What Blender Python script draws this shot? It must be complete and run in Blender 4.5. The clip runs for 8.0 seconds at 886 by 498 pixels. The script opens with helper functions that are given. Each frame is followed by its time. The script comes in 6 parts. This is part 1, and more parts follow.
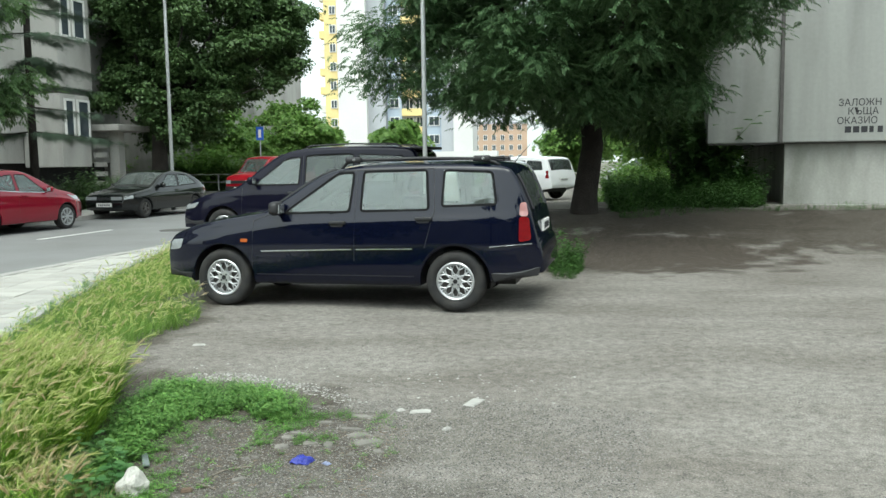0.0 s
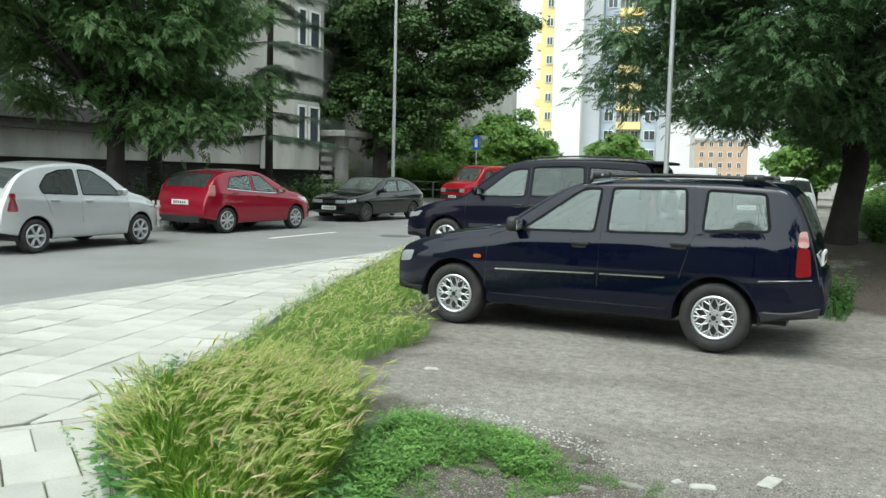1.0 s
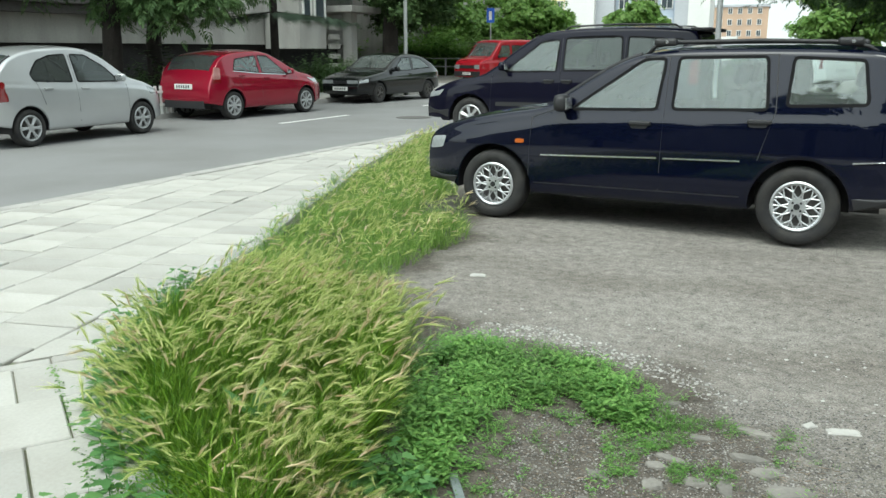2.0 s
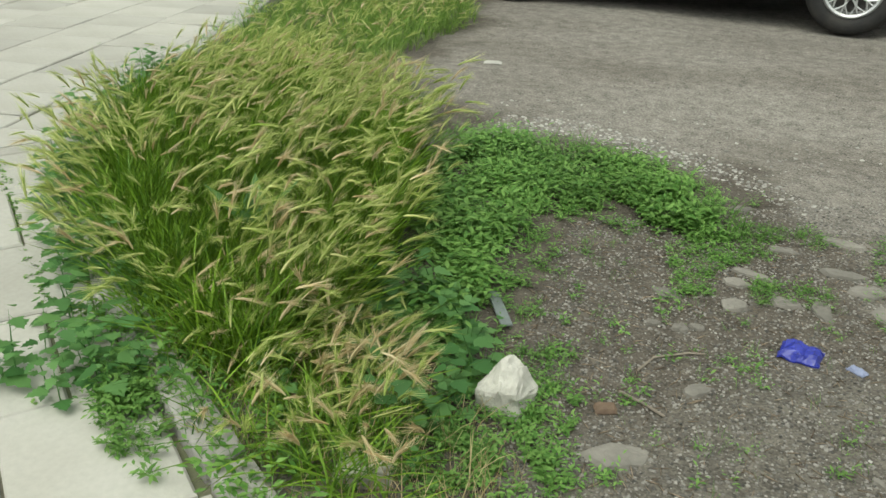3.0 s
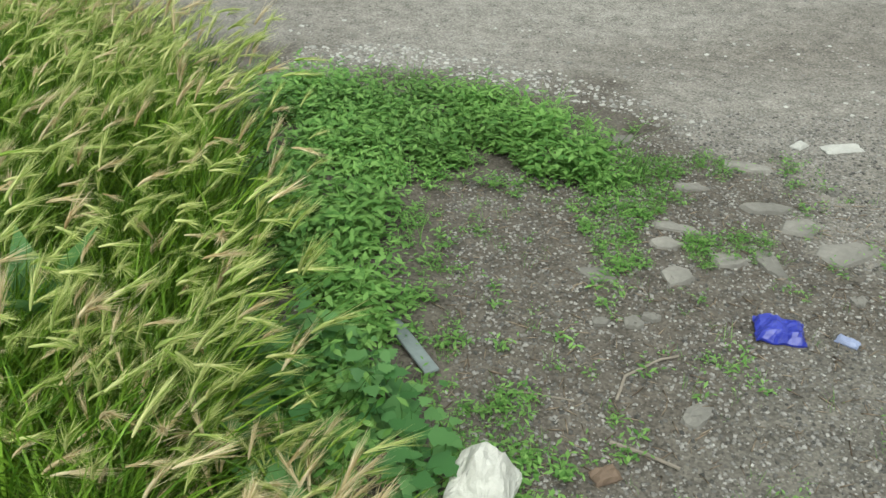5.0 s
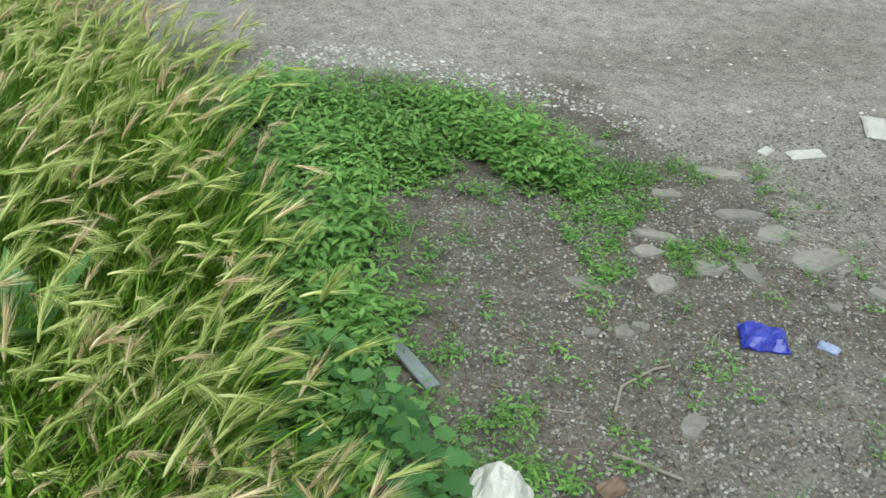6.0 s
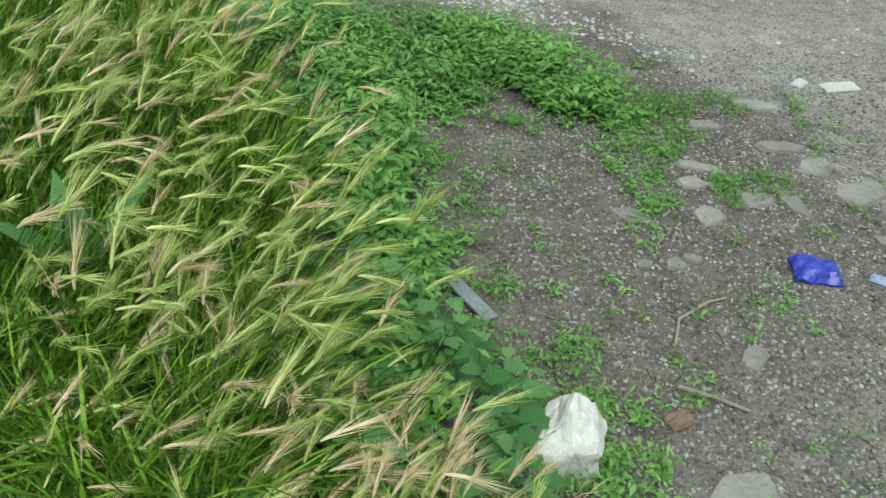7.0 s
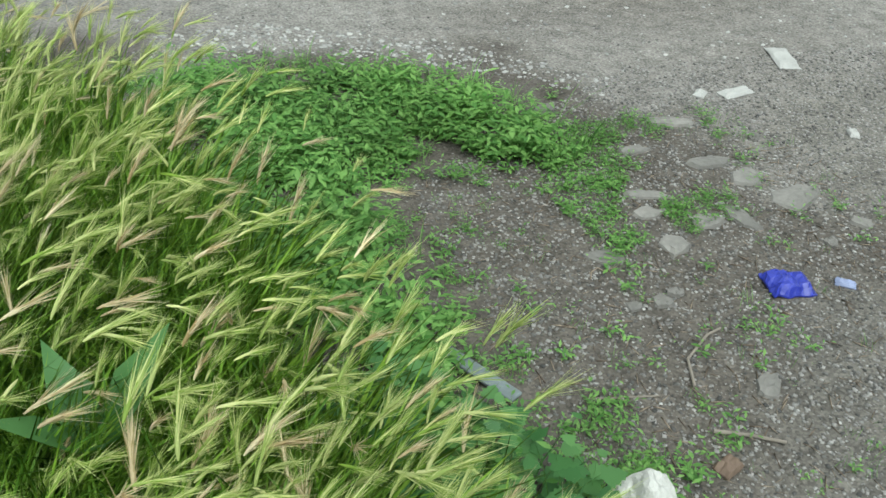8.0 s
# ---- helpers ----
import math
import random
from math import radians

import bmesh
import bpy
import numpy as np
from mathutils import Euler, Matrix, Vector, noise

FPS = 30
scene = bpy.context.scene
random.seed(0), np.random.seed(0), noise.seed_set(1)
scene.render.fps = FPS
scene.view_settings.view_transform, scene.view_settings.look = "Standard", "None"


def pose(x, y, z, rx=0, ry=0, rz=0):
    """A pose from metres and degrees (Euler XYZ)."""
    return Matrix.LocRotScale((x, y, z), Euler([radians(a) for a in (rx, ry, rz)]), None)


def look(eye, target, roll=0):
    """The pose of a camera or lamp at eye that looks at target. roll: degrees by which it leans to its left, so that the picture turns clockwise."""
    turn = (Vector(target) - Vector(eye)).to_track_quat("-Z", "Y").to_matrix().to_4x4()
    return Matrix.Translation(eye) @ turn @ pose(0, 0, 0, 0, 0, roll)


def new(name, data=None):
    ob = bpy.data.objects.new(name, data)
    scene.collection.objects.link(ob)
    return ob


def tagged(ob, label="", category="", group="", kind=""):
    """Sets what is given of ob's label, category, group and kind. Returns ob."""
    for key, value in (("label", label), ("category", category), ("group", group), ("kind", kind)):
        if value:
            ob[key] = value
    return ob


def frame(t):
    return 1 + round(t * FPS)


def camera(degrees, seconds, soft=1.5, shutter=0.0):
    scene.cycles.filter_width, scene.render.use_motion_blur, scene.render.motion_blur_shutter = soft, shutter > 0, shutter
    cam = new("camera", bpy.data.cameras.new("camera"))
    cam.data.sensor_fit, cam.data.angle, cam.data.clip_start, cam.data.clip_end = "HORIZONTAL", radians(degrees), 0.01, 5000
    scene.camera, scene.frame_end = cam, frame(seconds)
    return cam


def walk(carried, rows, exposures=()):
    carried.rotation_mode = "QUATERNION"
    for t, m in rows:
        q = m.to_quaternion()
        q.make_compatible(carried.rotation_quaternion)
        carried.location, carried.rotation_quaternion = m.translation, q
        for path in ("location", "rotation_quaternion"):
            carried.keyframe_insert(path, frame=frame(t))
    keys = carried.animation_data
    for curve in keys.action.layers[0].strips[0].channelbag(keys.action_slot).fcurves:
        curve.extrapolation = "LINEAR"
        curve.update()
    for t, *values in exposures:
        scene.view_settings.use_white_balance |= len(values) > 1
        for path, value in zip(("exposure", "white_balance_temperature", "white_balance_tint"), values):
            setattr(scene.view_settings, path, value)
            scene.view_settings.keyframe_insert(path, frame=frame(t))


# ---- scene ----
cam = camera(55.2, 8.0)
PATH = [
    (0, (0.889, 0.013, 1.432), (0.691, 1.993, 1.231), -0.8),
    (0.5, (0.637, 0.373, 1.453), (0.152, 2.308, 1.306), 0.0),
    (1, (0.377, 0.672, 1.447), (-0.284, 2.551, 1.271), 1.4),
    (1.5, (0.103, 1.019, 1.442), (-0.592, 2.877, 1.188), 1.5),
    (2, (-0.137, 1.456, 1.417), (-0.806, 3.284, 0.961), -0.1),
    (2.2, (-0.228, 1.59, 1.38), (-0.865, 3.392, 0.793), -0.4),
    (3.3, (-0.586, 2.061, 1.096), (-1.115, 3.735, 0.137), 2.0),
    (3.5, (-0.664, 2.164, 1.07), (-1.106, 3.833, 0.062), 1.6),
    (4, (-0.82, 2.352, 1.076), (-1.05, 4.005, -0.026), 1.2),
    (4.5, (-0.879, 2.488, 1.105), (-0.963, 4.149, -0.007), 0.8),
    (4.7, (-0.901, 2.538, 1.103), (-0.932, 4.206, -0.002), 1.0),
    (5.8, (-1.01, 2.551, 1.177), (-0.899, 4.216, 0.075), 0.8),
    (6, (-1.05, 2.58, 1.157), (-0.876, 4.225, 0.034), 3.1),
    (6.5, (-1.113, 2.563, 1.122), (-0.896, 4.164, -0.055), 4.4),
    (7, (-1.21, 2.626, 1.102), (-0.97, 4.18, -0.134), 5.0),
    (7.5, (-1.33, 2.747, 1.124), (-0.969, 4.273, -0.117), 5.4),
    (8, (-1.485, 2.842, 1.151), (-0.871, 4.319, -0.049), 4.0),
]
walk(cam, [(t, look(eye, target, roll)) for t, eye, target, roll in PATH], [(0.0, 0.62, 6250, -4), (0.5, 0.70, 6250, -4), (1.5, 0.58, 6250, -4), (2.0, 0.58, 6250, -4), (2.2, 0.54, 6400, -4), (3.3, 0.12, 6950, -3), (3.5, 0.12, 6950, -3), (4.5, 0.38, 6700, -3), (6.0, 0.44, 6150, -3), (8.0, 0.42, 6050, -3)])

# ---- light: bright overcast sky with a weak, wide sun ----
world = bpy.data.worlds.new("overcast_sky")
scene.world = world
world.use_nodes = True
wn = world.node_tree
sky = wn.nodes.new("ShaderNodeTexSky")
sky.sky_type = "NISHITA"
sky.sun_disc = False
sky.sun_elevation = radians(58)
sky.sun_rotation = radians(200)
sky.air_density, sky.dust_density = 1.0, 3.0
grey = wn.nodes.new("ShaderNodeHueSaturation")
grey.inputs["Saturation"].default_value = 0.22
wn.links.new(sky.outputs["Color"], grey.inputs["Color"])
# the cloud cover stays pale down to the horizon
cloud = wn.nodes.new("ShaderNodeMix")
cloud.data_type, cloud.blend_type = "RGBA", "LIGHTEN"
cloud.inputs[0].default_value = 1.0
cloud.inputs[7].default_value = (3.0, 3.1, 3.15, 1)
wn.links.new(grey.outputs["Color"], cloud.inputs[6])
wn.links.new(cloud.outputs[2], wn.nodes["Background"].inputs["Color"])
wn.nodes["Background"].inputs["Strength"].default_value = 0.24
sun = new("sun", bpy.data.lights.new("sun", "SUN"))
sun.data.energy, sun.data.angle, sun.data.color = 0.8, radians(18), (1.0, 0.96, 0.9)
sun.matrix_world = look((0, 0, 40), (-9, 18, 0))


# ---- materials ----
def material(name, colour, rough=0.8, metal=0.0, vary=0.25, scale=6.0, fine=60.0, bump=0.3, depth=0.01, tint=None, per_object=0.0, per_island=0.0, coat=0.0, spec=0.5, stretch=None):
    """A surface with stains at one scale, grain at a finer one and relief; tint: the colour of its stains."""
    m = bpy.data.materials.new(name)
    m.use_nodes = True
    t = m.node_tree
    b = t.nodes["Principled BSDF"]
    b.inputs["Roughness"].default_value, b.inputs["Metallic"].default_value = rough, metal
    b.inputs["Coat Weight"].default_value = coat
    b.inputs["Coat Roughness"].default_value = 0.03
    b.inputs["Specular IOR Level"].default_value = spec
    place = t.nodes.new("ShaderNodeTexCoord")
    big, small = t.nodes.new("ShaderNodeTexNoise"), t.nodes.new("ShaderNodeTexNoise")
    for n, s in ((big, scale), (small, fine)):
        n.inputs["Scale"].default_value, n.inputs["Detail"].default_value = s, 6.0
        if stretch and n is big:
            mp = t.nodes.new("ShaderNodeMapping")
            mp.inputs["Scale"].default_value = stretch
            t.links.new(place.outputs["Object"], mp.inputs["Vector"])
            t.links.new(mp.outputs["Vector"], n.inputs["Vector"])
        else:
            t.links.new(place.outputs["Object"], n.inputs["Vector"])
    base = t.nodes.new("ShaderNodeMix")
    base.data_type = "RGBA"
    tone = tint or tuple(c * (1 - vary) for c in colour)
    base.inputs[6].default_value, base.inputs[7].default_value = (*colour, 1), (*tone, 1)
    ramp = t.nodes.new("ShaderNodeValToRGB")
    ramp.color_ramp.elements[0].position, ramp.color_ramp.elements[1].position = 0.4, 0.65
    t.links.new(big.outputs["Fac"], ramp.inputs["Fac"])
    t.links.new(ramp.outputs["Color"], base.inputs[0])
    shade = t.nodes.new("ShaderNodeHueSaturation")
    value = t.nodes.new("ShaderNodeMapRange")
    value.inputs["To Min"].default_value, value.inputs["To Max"].default_value = 1 - vary, 1 + vary
    t.links.new(small.outputs["Fac"], value.inputs["Value"])
    source = value.outputs["Result"]
    for amount, node, socket in ((per_object, "ShaderNodeObjectInfo", "Random"), (per_island, "ShaderNodeNewGeometry", "Random Per Island")):
        if amount:
            r, f, mul = t.nodes.new(node), t.nodes.new("ShaderNodeMapRange"), t.nodes.new("ShaderNodeMath")
            f.inputs["To Min"].default_value, f.inputs["To Max"].default_value = 1 - amount, 1 + amount
            mul.operation = "MULTIPLY"
            t.links.new(r.outputs[socket], f.inputs["Value"])
            t.links.new(source, mul.inputs[0])
            t.links.new(f.outputs["Result"], mul.inputs[1])
            source = mul.outputs["Value"]
    t.links.new(source, shade.inputs["Value"])
    t.links.new(base.outputs[2], shade.inputs["Color"])
    t.links.new(shade.outputs["Color"], b.inputs["Base Color"])
    if bump:
        n = t.nodes.new("ShaderNodeBump")
        n.inputs["Strength"].default_value, n.inputs["Distance"].default_value = bump, depth
        t.links.new(small.outputs["Fac"], n.inputs["Height"])
        t.links.new(n.outputs["Normal"], b.inputs["Normal"])
    return m


def leafy(name, colour, second, rough=0.6, through_light=0.35, spread=0.3):
    """Leaves and blades: colours differ from piece to piece and a part of the light comes through."""
    m = bpy.data.materials.new(name)
    m.use_nodes = True
    t = m.node_tree
    b, out = t.nodes["Principled BSDF"], t.nodes["Material Output"]
    b.inputs["Roughness"].default_value = rough
    b.inputs["Specular IOR Level"].default_value = 0.35
    geo, mix, shade, value = (t.nodes.new(n) for n in ("ShaderNodeNewGeometry", "ShaderNodeMix", "ShaderNodeHueSaturation", "ShaderNodeMapRange"))
    mix.data_type = "RGBA"
    mix.inputs[6].default_value, mix.inputs[7].default_value = (*colour, 1), (*second, 1)
    t.links.new(geo.outputs["Random Per Island"], mix.inputs[0])
    place, big = t.nodes.new("ShaderNodeTexCoord"), t.nodes.new("ShaderNodeTexNoise")
    big.inputs["Scale"].default_value = 2.5
    t.links.new(place.outputs["Object"], big.inputs["Vector"])
    value.inputs["To Min"].default_value, value.inputs["To Max"].default_value = 1 - spread, 1 + spread
    t.links.new(big.outputs["Fac"], value.inputs["Value"])
    t.links.new(value.outputs["Result"], shade.inputs["Value"])
    t.links.new(mix.outputs[2], shade.inputs["Color"])
    t.links.new(shade.outputs["Color"], b.inputs["Base Color"])
    lit, add = t.nodes.new("ShaderNodeBsdfTranslucent"), t.nodes.new("ShaderNodeMixShader")
    t.links.new(shade.outputs["Color"], lit.inputs["Color"])
    add.inputs[0].default_value = through_light
    t.links.new(b.outputs[0], add.inputs[1])
    t.links.new(lit.outputs[0], add.inputs[2])
    t.links.new(add.outputs[0], out.inputs["Surface"])
    return m


def glassy(name, colour, see=0.7, rough=0.0, bend=1.8, haze=0.0):
    """Tinted car or house glass: part clear, part gloss, under a pale film that paints in bright reflections."""
    m = bpy.data.materials.new(name)
    m.use_nodes = True
    t = m.node_tree
    out = t.nodes["Material Output"]
    t.nodes.remove(t.nodes["Principled BSDF"])
    clear, gloss, film, mix, fres, hazed = (t.nodes.new(n) for n in ("ShaderNodeBsdfTransparent", "ShaderNodeBsdfGlossy", "ShaderNodeBsdfDiffuse", "ShaderNodeMixShader", "ShaderNodeFresnel", "ShaderNodeMixShader"))
    clear.inputs["Color"].default_value = (*[c * see for c in colour], 1)
    gloss.inputs["Color"].default_value, gloss.inputs["Roughness"].default_value = (0.92, 1.0, 0.97, 1), rough
    film.inputs["Color"].default_value = (0.50, 0.56, 0.54, 1)
    fres.inputs["IOR"].default_value = bend
    hazed.inputs[0].default_value = haze
    t.links.new(fres.outputs[0], mix.inputs[0])
    t.links.new(clear.outputs[0], mix.inputs[1])
    t.links.new(gloss.outputs[0], mix.inputs[2])
    t.links.new(mix.outputs[0], hazed.inputs[1])
    t.links.new(film.outputs[0], hazed.inputs[2])
    t.links.new(hazed.outputs[0], out.inputs["Surface"])
    return m


def earth(name, base, second, patches):
    """Packed earth: streaks, grain, pale grit, and patches (x, y, radius x, radius y, colour, strength) with ragged rims."""
    m = bpy.data.materials.new(name)
    m.use_nodes = True
    t = m.node_tree
    b = t.nodes["Principled BSDF"]
    b.inputs["Roughness"].default_value = 0.95
    b.inputs["Specular IOR Level"].default_value = 0.25
    place = t.nodes.new("ShaderNodeTexCoord")

    def noise_node(scale, detail=6.0, stretch=None):
        n = t.nodes.new("ShaderNodeTexNoise")
        n.inputs["Scale"].default_value, n.inputs["Detail"].default_value = scale, detail
        if stretch:
            mp = t.nodes.new("ShaderNodeMapping")
            mp.inputs["Scale"].default_value = stretch
            t.links.new(place.outputs["Object"], mp.inputs["Vector"])
            t.links.new(mp.outputs["Vector"], n.inputs["Vector"])
        else:
            t.links.new(place.outputs["Object"], n.inputs["Vector"])
        return n.outputs["Fac"]

    def math_node(op, a, c=None, clamp=False):
        n = t.nodes.new("ShaderNodeMath")
        n.operation, n.use_clamp = op, clamp
        for k, v in enumerate((a, c)):
            if isinstance(v, (int, float)):
                n.inputs[k].default_value = v
            elif v is not None:
                t.links.new(v, n.inputs[k])
        return n.outputs["Value"]

    def mix(fac, a, c):
        n = t.nodes.new("ShaderNodeMix")
        n.data_type = "RGBA"
        t.links.new(fac, n.inputs[0])
        for k, v in ((6, a), (7, c)):
            if isinstance(v, tuple):
                n.inputs[k].default_value = (*v, 1)
            else:
                t.links.new(v, n.inputs[k])
        return n.outputs[2]

    def steep(v, low, high):
        n = t.nodes.new("ShaderNodeMapRange")
        n.inputs["From Min"].default_value, n.inputs["From Max"].default_value = low, high
        t.links.new(v, n.inputs["Value"])
        return n.outputs["Result"]

    streak = noise_node(1.0, 5.0, (0.6, 1.4, 1.0))
    colour = mix(steep(streak, 0.38, 0.68), base, second)
    sep = t.nodes.new("ShaderNodeSeparateXYZ")
    t.links.new(place.outputs["Object"], sep.inputs[0])
    rag = noise_node(2.2)
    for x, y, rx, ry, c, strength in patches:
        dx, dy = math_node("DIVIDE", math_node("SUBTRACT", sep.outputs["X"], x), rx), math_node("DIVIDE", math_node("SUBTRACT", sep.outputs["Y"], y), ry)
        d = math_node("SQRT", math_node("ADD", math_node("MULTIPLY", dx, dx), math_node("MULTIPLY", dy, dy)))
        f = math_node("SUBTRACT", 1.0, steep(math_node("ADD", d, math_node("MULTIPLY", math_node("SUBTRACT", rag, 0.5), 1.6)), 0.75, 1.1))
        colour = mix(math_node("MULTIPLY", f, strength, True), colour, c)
    crumb = t.nodes.new("ShaderNodeTexVoronoi")
    crumb.inputs["Scale"].default_value = 170.0
    t.links.new(place.outputs["Object"], crumb.inputs["Vector"])
    tone = t.nodes.new("ShaderNodeSeparateColor")
    t.links.new(crumb.outputs["Color"], tone.inputs[0])
    grit = t.nodes.new("ShaderNodeTexVoronoi")
    grit.inputs["Scale"].default_value = 95.0
    t.links.new(place.outputs["Object"], grit.inputs["Vector"])
    pick = t.nodes.new("ShaderNodeSeparateColor")
    t.links.new(grit.outputs["Color"], pick.inputs[0])
    speck = math_node("MULTIPLY", steep(math_node("ADD", grit.outputs["Distance"], math_node("MULTIPLY", noise_node(160.0), 0.5)), 0.72, 0.45), steep(pick.outputs[0], 0.84, 0.88))
    colour = mix(math_node("MULTIPLY", speck, 0.4), colour, (0.46, 0.45, 0.43))
    fine = noise_node(140.0, 4.0)
    middle = noise_node(14.0, 6.0)
    shade = t.nodes.new("ShaderNodeHueSaturation")
    t.links.new(math_node("ADD", math_node("MULTIPLY", steep(fine, 0.3, 0.7), 0.5), math_node("ADD", math_node("MULTIPLY", steep(middle, 0.32, 0.68), 0.42), math_node("ADD", math_node("MULTIPLY", tone.outputs[0], 0.66), 0.20))), shade.inputs["Value"])
    t.links.new(colour, shade.inputs["Color"])
    t.links.new(shade.outputs["Color"], b.inputs["Base Color"])
    n = t.nodes.new("ShaderNodeBump")
    n.inputs["Strength"].default_value, n.inputs["Distance"].default_value = 0.7, 0.02
    t.links.new(math_node("ADD", math_node("MULTIPLY", speck, 0.5), math_node("ADD", math_node("MULTIPLY", tone.outputs[0], 0.3), middle)), n.inputs["Height"])
    t.links.new(n.outputs["Normal"], b.inputs["Normal"])
    return m


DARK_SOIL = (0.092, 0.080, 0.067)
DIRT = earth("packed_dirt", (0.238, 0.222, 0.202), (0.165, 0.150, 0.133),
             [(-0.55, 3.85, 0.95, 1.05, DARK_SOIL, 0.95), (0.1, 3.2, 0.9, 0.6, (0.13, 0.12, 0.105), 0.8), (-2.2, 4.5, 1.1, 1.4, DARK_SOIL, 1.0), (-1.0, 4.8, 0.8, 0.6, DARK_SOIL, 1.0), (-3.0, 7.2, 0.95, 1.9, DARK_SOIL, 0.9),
              # three patches by the ash: dark earth with the tree's shade painted in
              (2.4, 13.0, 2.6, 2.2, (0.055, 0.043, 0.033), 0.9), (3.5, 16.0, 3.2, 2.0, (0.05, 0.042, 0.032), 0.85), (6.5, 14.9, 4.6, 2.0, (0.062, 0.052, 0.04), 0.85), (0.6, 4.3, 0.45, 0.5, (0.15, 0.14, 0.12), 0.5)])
ASPHALT = material("asphalt", (0.20, 0.20, 0.20), 0.9, vary=0.12, scale=0.5, fine=120, bump=0.4, depth=0.006, tint=(0.17, 0.168, 0.165))
JOINT = material("joint_soil", (0.16, 0.148, 0.115), 0.95, vary=0.3, scale=3, fine=50, tint=(0.10, 0.13, 0.05))
SLAB = material("concrete_slab", (0.40, 0.392, 0.365), 0.85, vary=0.12, scale=3.0, fine=60, bump=0.35, depth=0.005, tint=(0.36, 0.35, 0.32), per_object=0.14)
KERB = material("kerb_concrete", (0.38, 0.37, 0.35), 0.9, vary=0.2, scale=4, fine=50, bump=0.5, depth=0.008)
PANEL = material("panel_concrete", (0.30, 0.305, 0.288), 0.9, vary=0.10, scale=1.0, fine=12, bump=0.2, depth=0.006, tint=(0.235, 0.238, 0.225), stretch=(2.2, 2.2, 0.22))
PLINTH = material("plinth_render", (0.35, 0.35, 0.325), 0.92, vary=0.14, scale=1.0, fine=20, bump=0.4, depth=0.01, tint=(0.22, 0.225, 0.20), stretch=(1.8, 1.8, 0.6))
FACADE = material("grey_facade", (0.40, 0.395, 0.37), 0.9, vary=0.12, scale=0.6, fine=15, bump=0.3, depth=0.008, tint=(0.27, 0.262, 0.245), stretch=(1.5, 1.5, 0.35))
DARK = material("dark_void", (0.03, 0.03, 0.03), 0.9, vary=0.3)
TRIM = material("dark_trim", (0.09, 0.085, 0.08), 0.8, vary=0.2)
FRAME_WHITE = material("white_frame", (0.7, 0.7, 0.68), 0.5, vary=0.08)
STEEL = material("galvanised_steel", (0.45, 0.46, 0.46), 0.5, 0.6, vary=0.15, scale=2)
BLACK_PLASTIC = material("black_plastic", (0.018, 0.018, 0.02), 0.55, vary=0.2, fine=200, bump=0.1, depth=0.001)
RUBBER = material("tyre_rubber", (0.014, 0.014, 0.015), 0.8, vary=0.3, scale=8, fine=90, tint=(0.03, 0.028, 0.026))
ALLOY = material("wheel_alloy", (0.50, 0.51, 0.52), 0.35, 0.55, vary=0.1, bump=0.05)
CHROME = material("bright_trim", (0.75, 0.76, 0.78), 0.22, 0.9, vary=0.05, bump=0.0)
SEAT = material("seat_cloth", (0.07, 0.075, 0.085), 0.9, vary=0.2, fine=150)
PLATE = material("number_plate", (0.72, 0.72, 0.70), 0.5, vary=0.05)
BAR = material("dark_lettering", (0.03, 0.03, 0.035), 0.7, vary=0.1)
HOUSE_GLASS = material("window_glass", (0.06, 0.075, 0.085), 0.08, vary=0.2, scale=0.8, bump=0.0)
# the last number is the share of painted-in sky reflection
CAR_GLASS = glassy("car_glass", (0.88, 0.97, 0.94), 0.9, 0.0, 1.9, 0.11)
TINT_GLASS = glassy("dark_car_glass", (0.26, 0.29, 0.30), 0.8, 0.0, 1.6, 0.07)
SEAL = material("window_rubber", (0.008, 0.008, 0.009), 0.75, vary=0.2, fine=200, bump=0.0, spec=0.15)
LAMP_GLASS = material("headlight_glass", (0.36, 0.38, 0.39), 0.08, 0.2, vary=0.2, scale=30, bump=0.0, coat=1.0)
RED_LAMP = material("red_lamp", (0.17, 0.005, 0.008), 0.12, vary=0.15, scale=30, bump=0.0, coat=1.0)
CLEAR_LAMP = material("pale_lamp", (0.36, 0.17, 0.16), 0.15, vary=0.15, scale=30, bump=0.0, coat=1.0)
AMBER = material("amber_lamp", (0.42, 0.10, 0.015), 0.15, vary=0.1, bump=0.0, coat=1.0)


def paint(name, colour, rough=0.28, metal=0.3, coat=1.0):
    return material(name, colour, rough, metal, vary=0.06, scale=1.5, fine=400, bump=0.0, depth=0.001, coat=coat, spec=0.03 if metal == 0 else 0.15)


# ---- mesh helpers ----
def part(name, bm, mat, parent=None, label="", smooth=False):
    """Links a bmesh as one mesh object, under a thing or a part."""
    me = bpy.data.meshes.new(name)
    if smooth:
        for f in bm.faces:
            f.smooth = True
    bm.to_mesh(me)
    bm.free()
    me.materials.append(mat)
    ob = new(name, me)
    if parent:
        ob.parent = parent
    if label:
        ob["label"] = label
    return ob


def arrays(name, verts, faces, mat, parent=None, smooth=False):
    """A mesh object from arrays of vertices and of faces that all have the same number of corners."""
    verts, faces = np.asarray(verts, dtype=np.float32), np.asarray(faces, dtype=np.int32)
    me = bpy.data.meshes.new(name)
    k = faces.shape[1]
    me.vertices.add(len(verts))
    me.vertices.foreach_set("co", verts.ravel())
    me.loops.add(faces.size)
    me.loops.foreach_set("vertex_index", faces.ravel())
    me.polygons.add(len(faces))
    me.polygons.foreach_set("loop_start", np.arange(0, faces.size, k, dtype=np.int32))
    if smooth:
        me.polygons.foreach_set("use_smooth", np.ones(len(faces), dtype=bool))
    me.update(calc_edges=True)
    me.materials.append(mat)
    ob = new(name, me)
    if parent:
        ob.parent = parent
    return ob


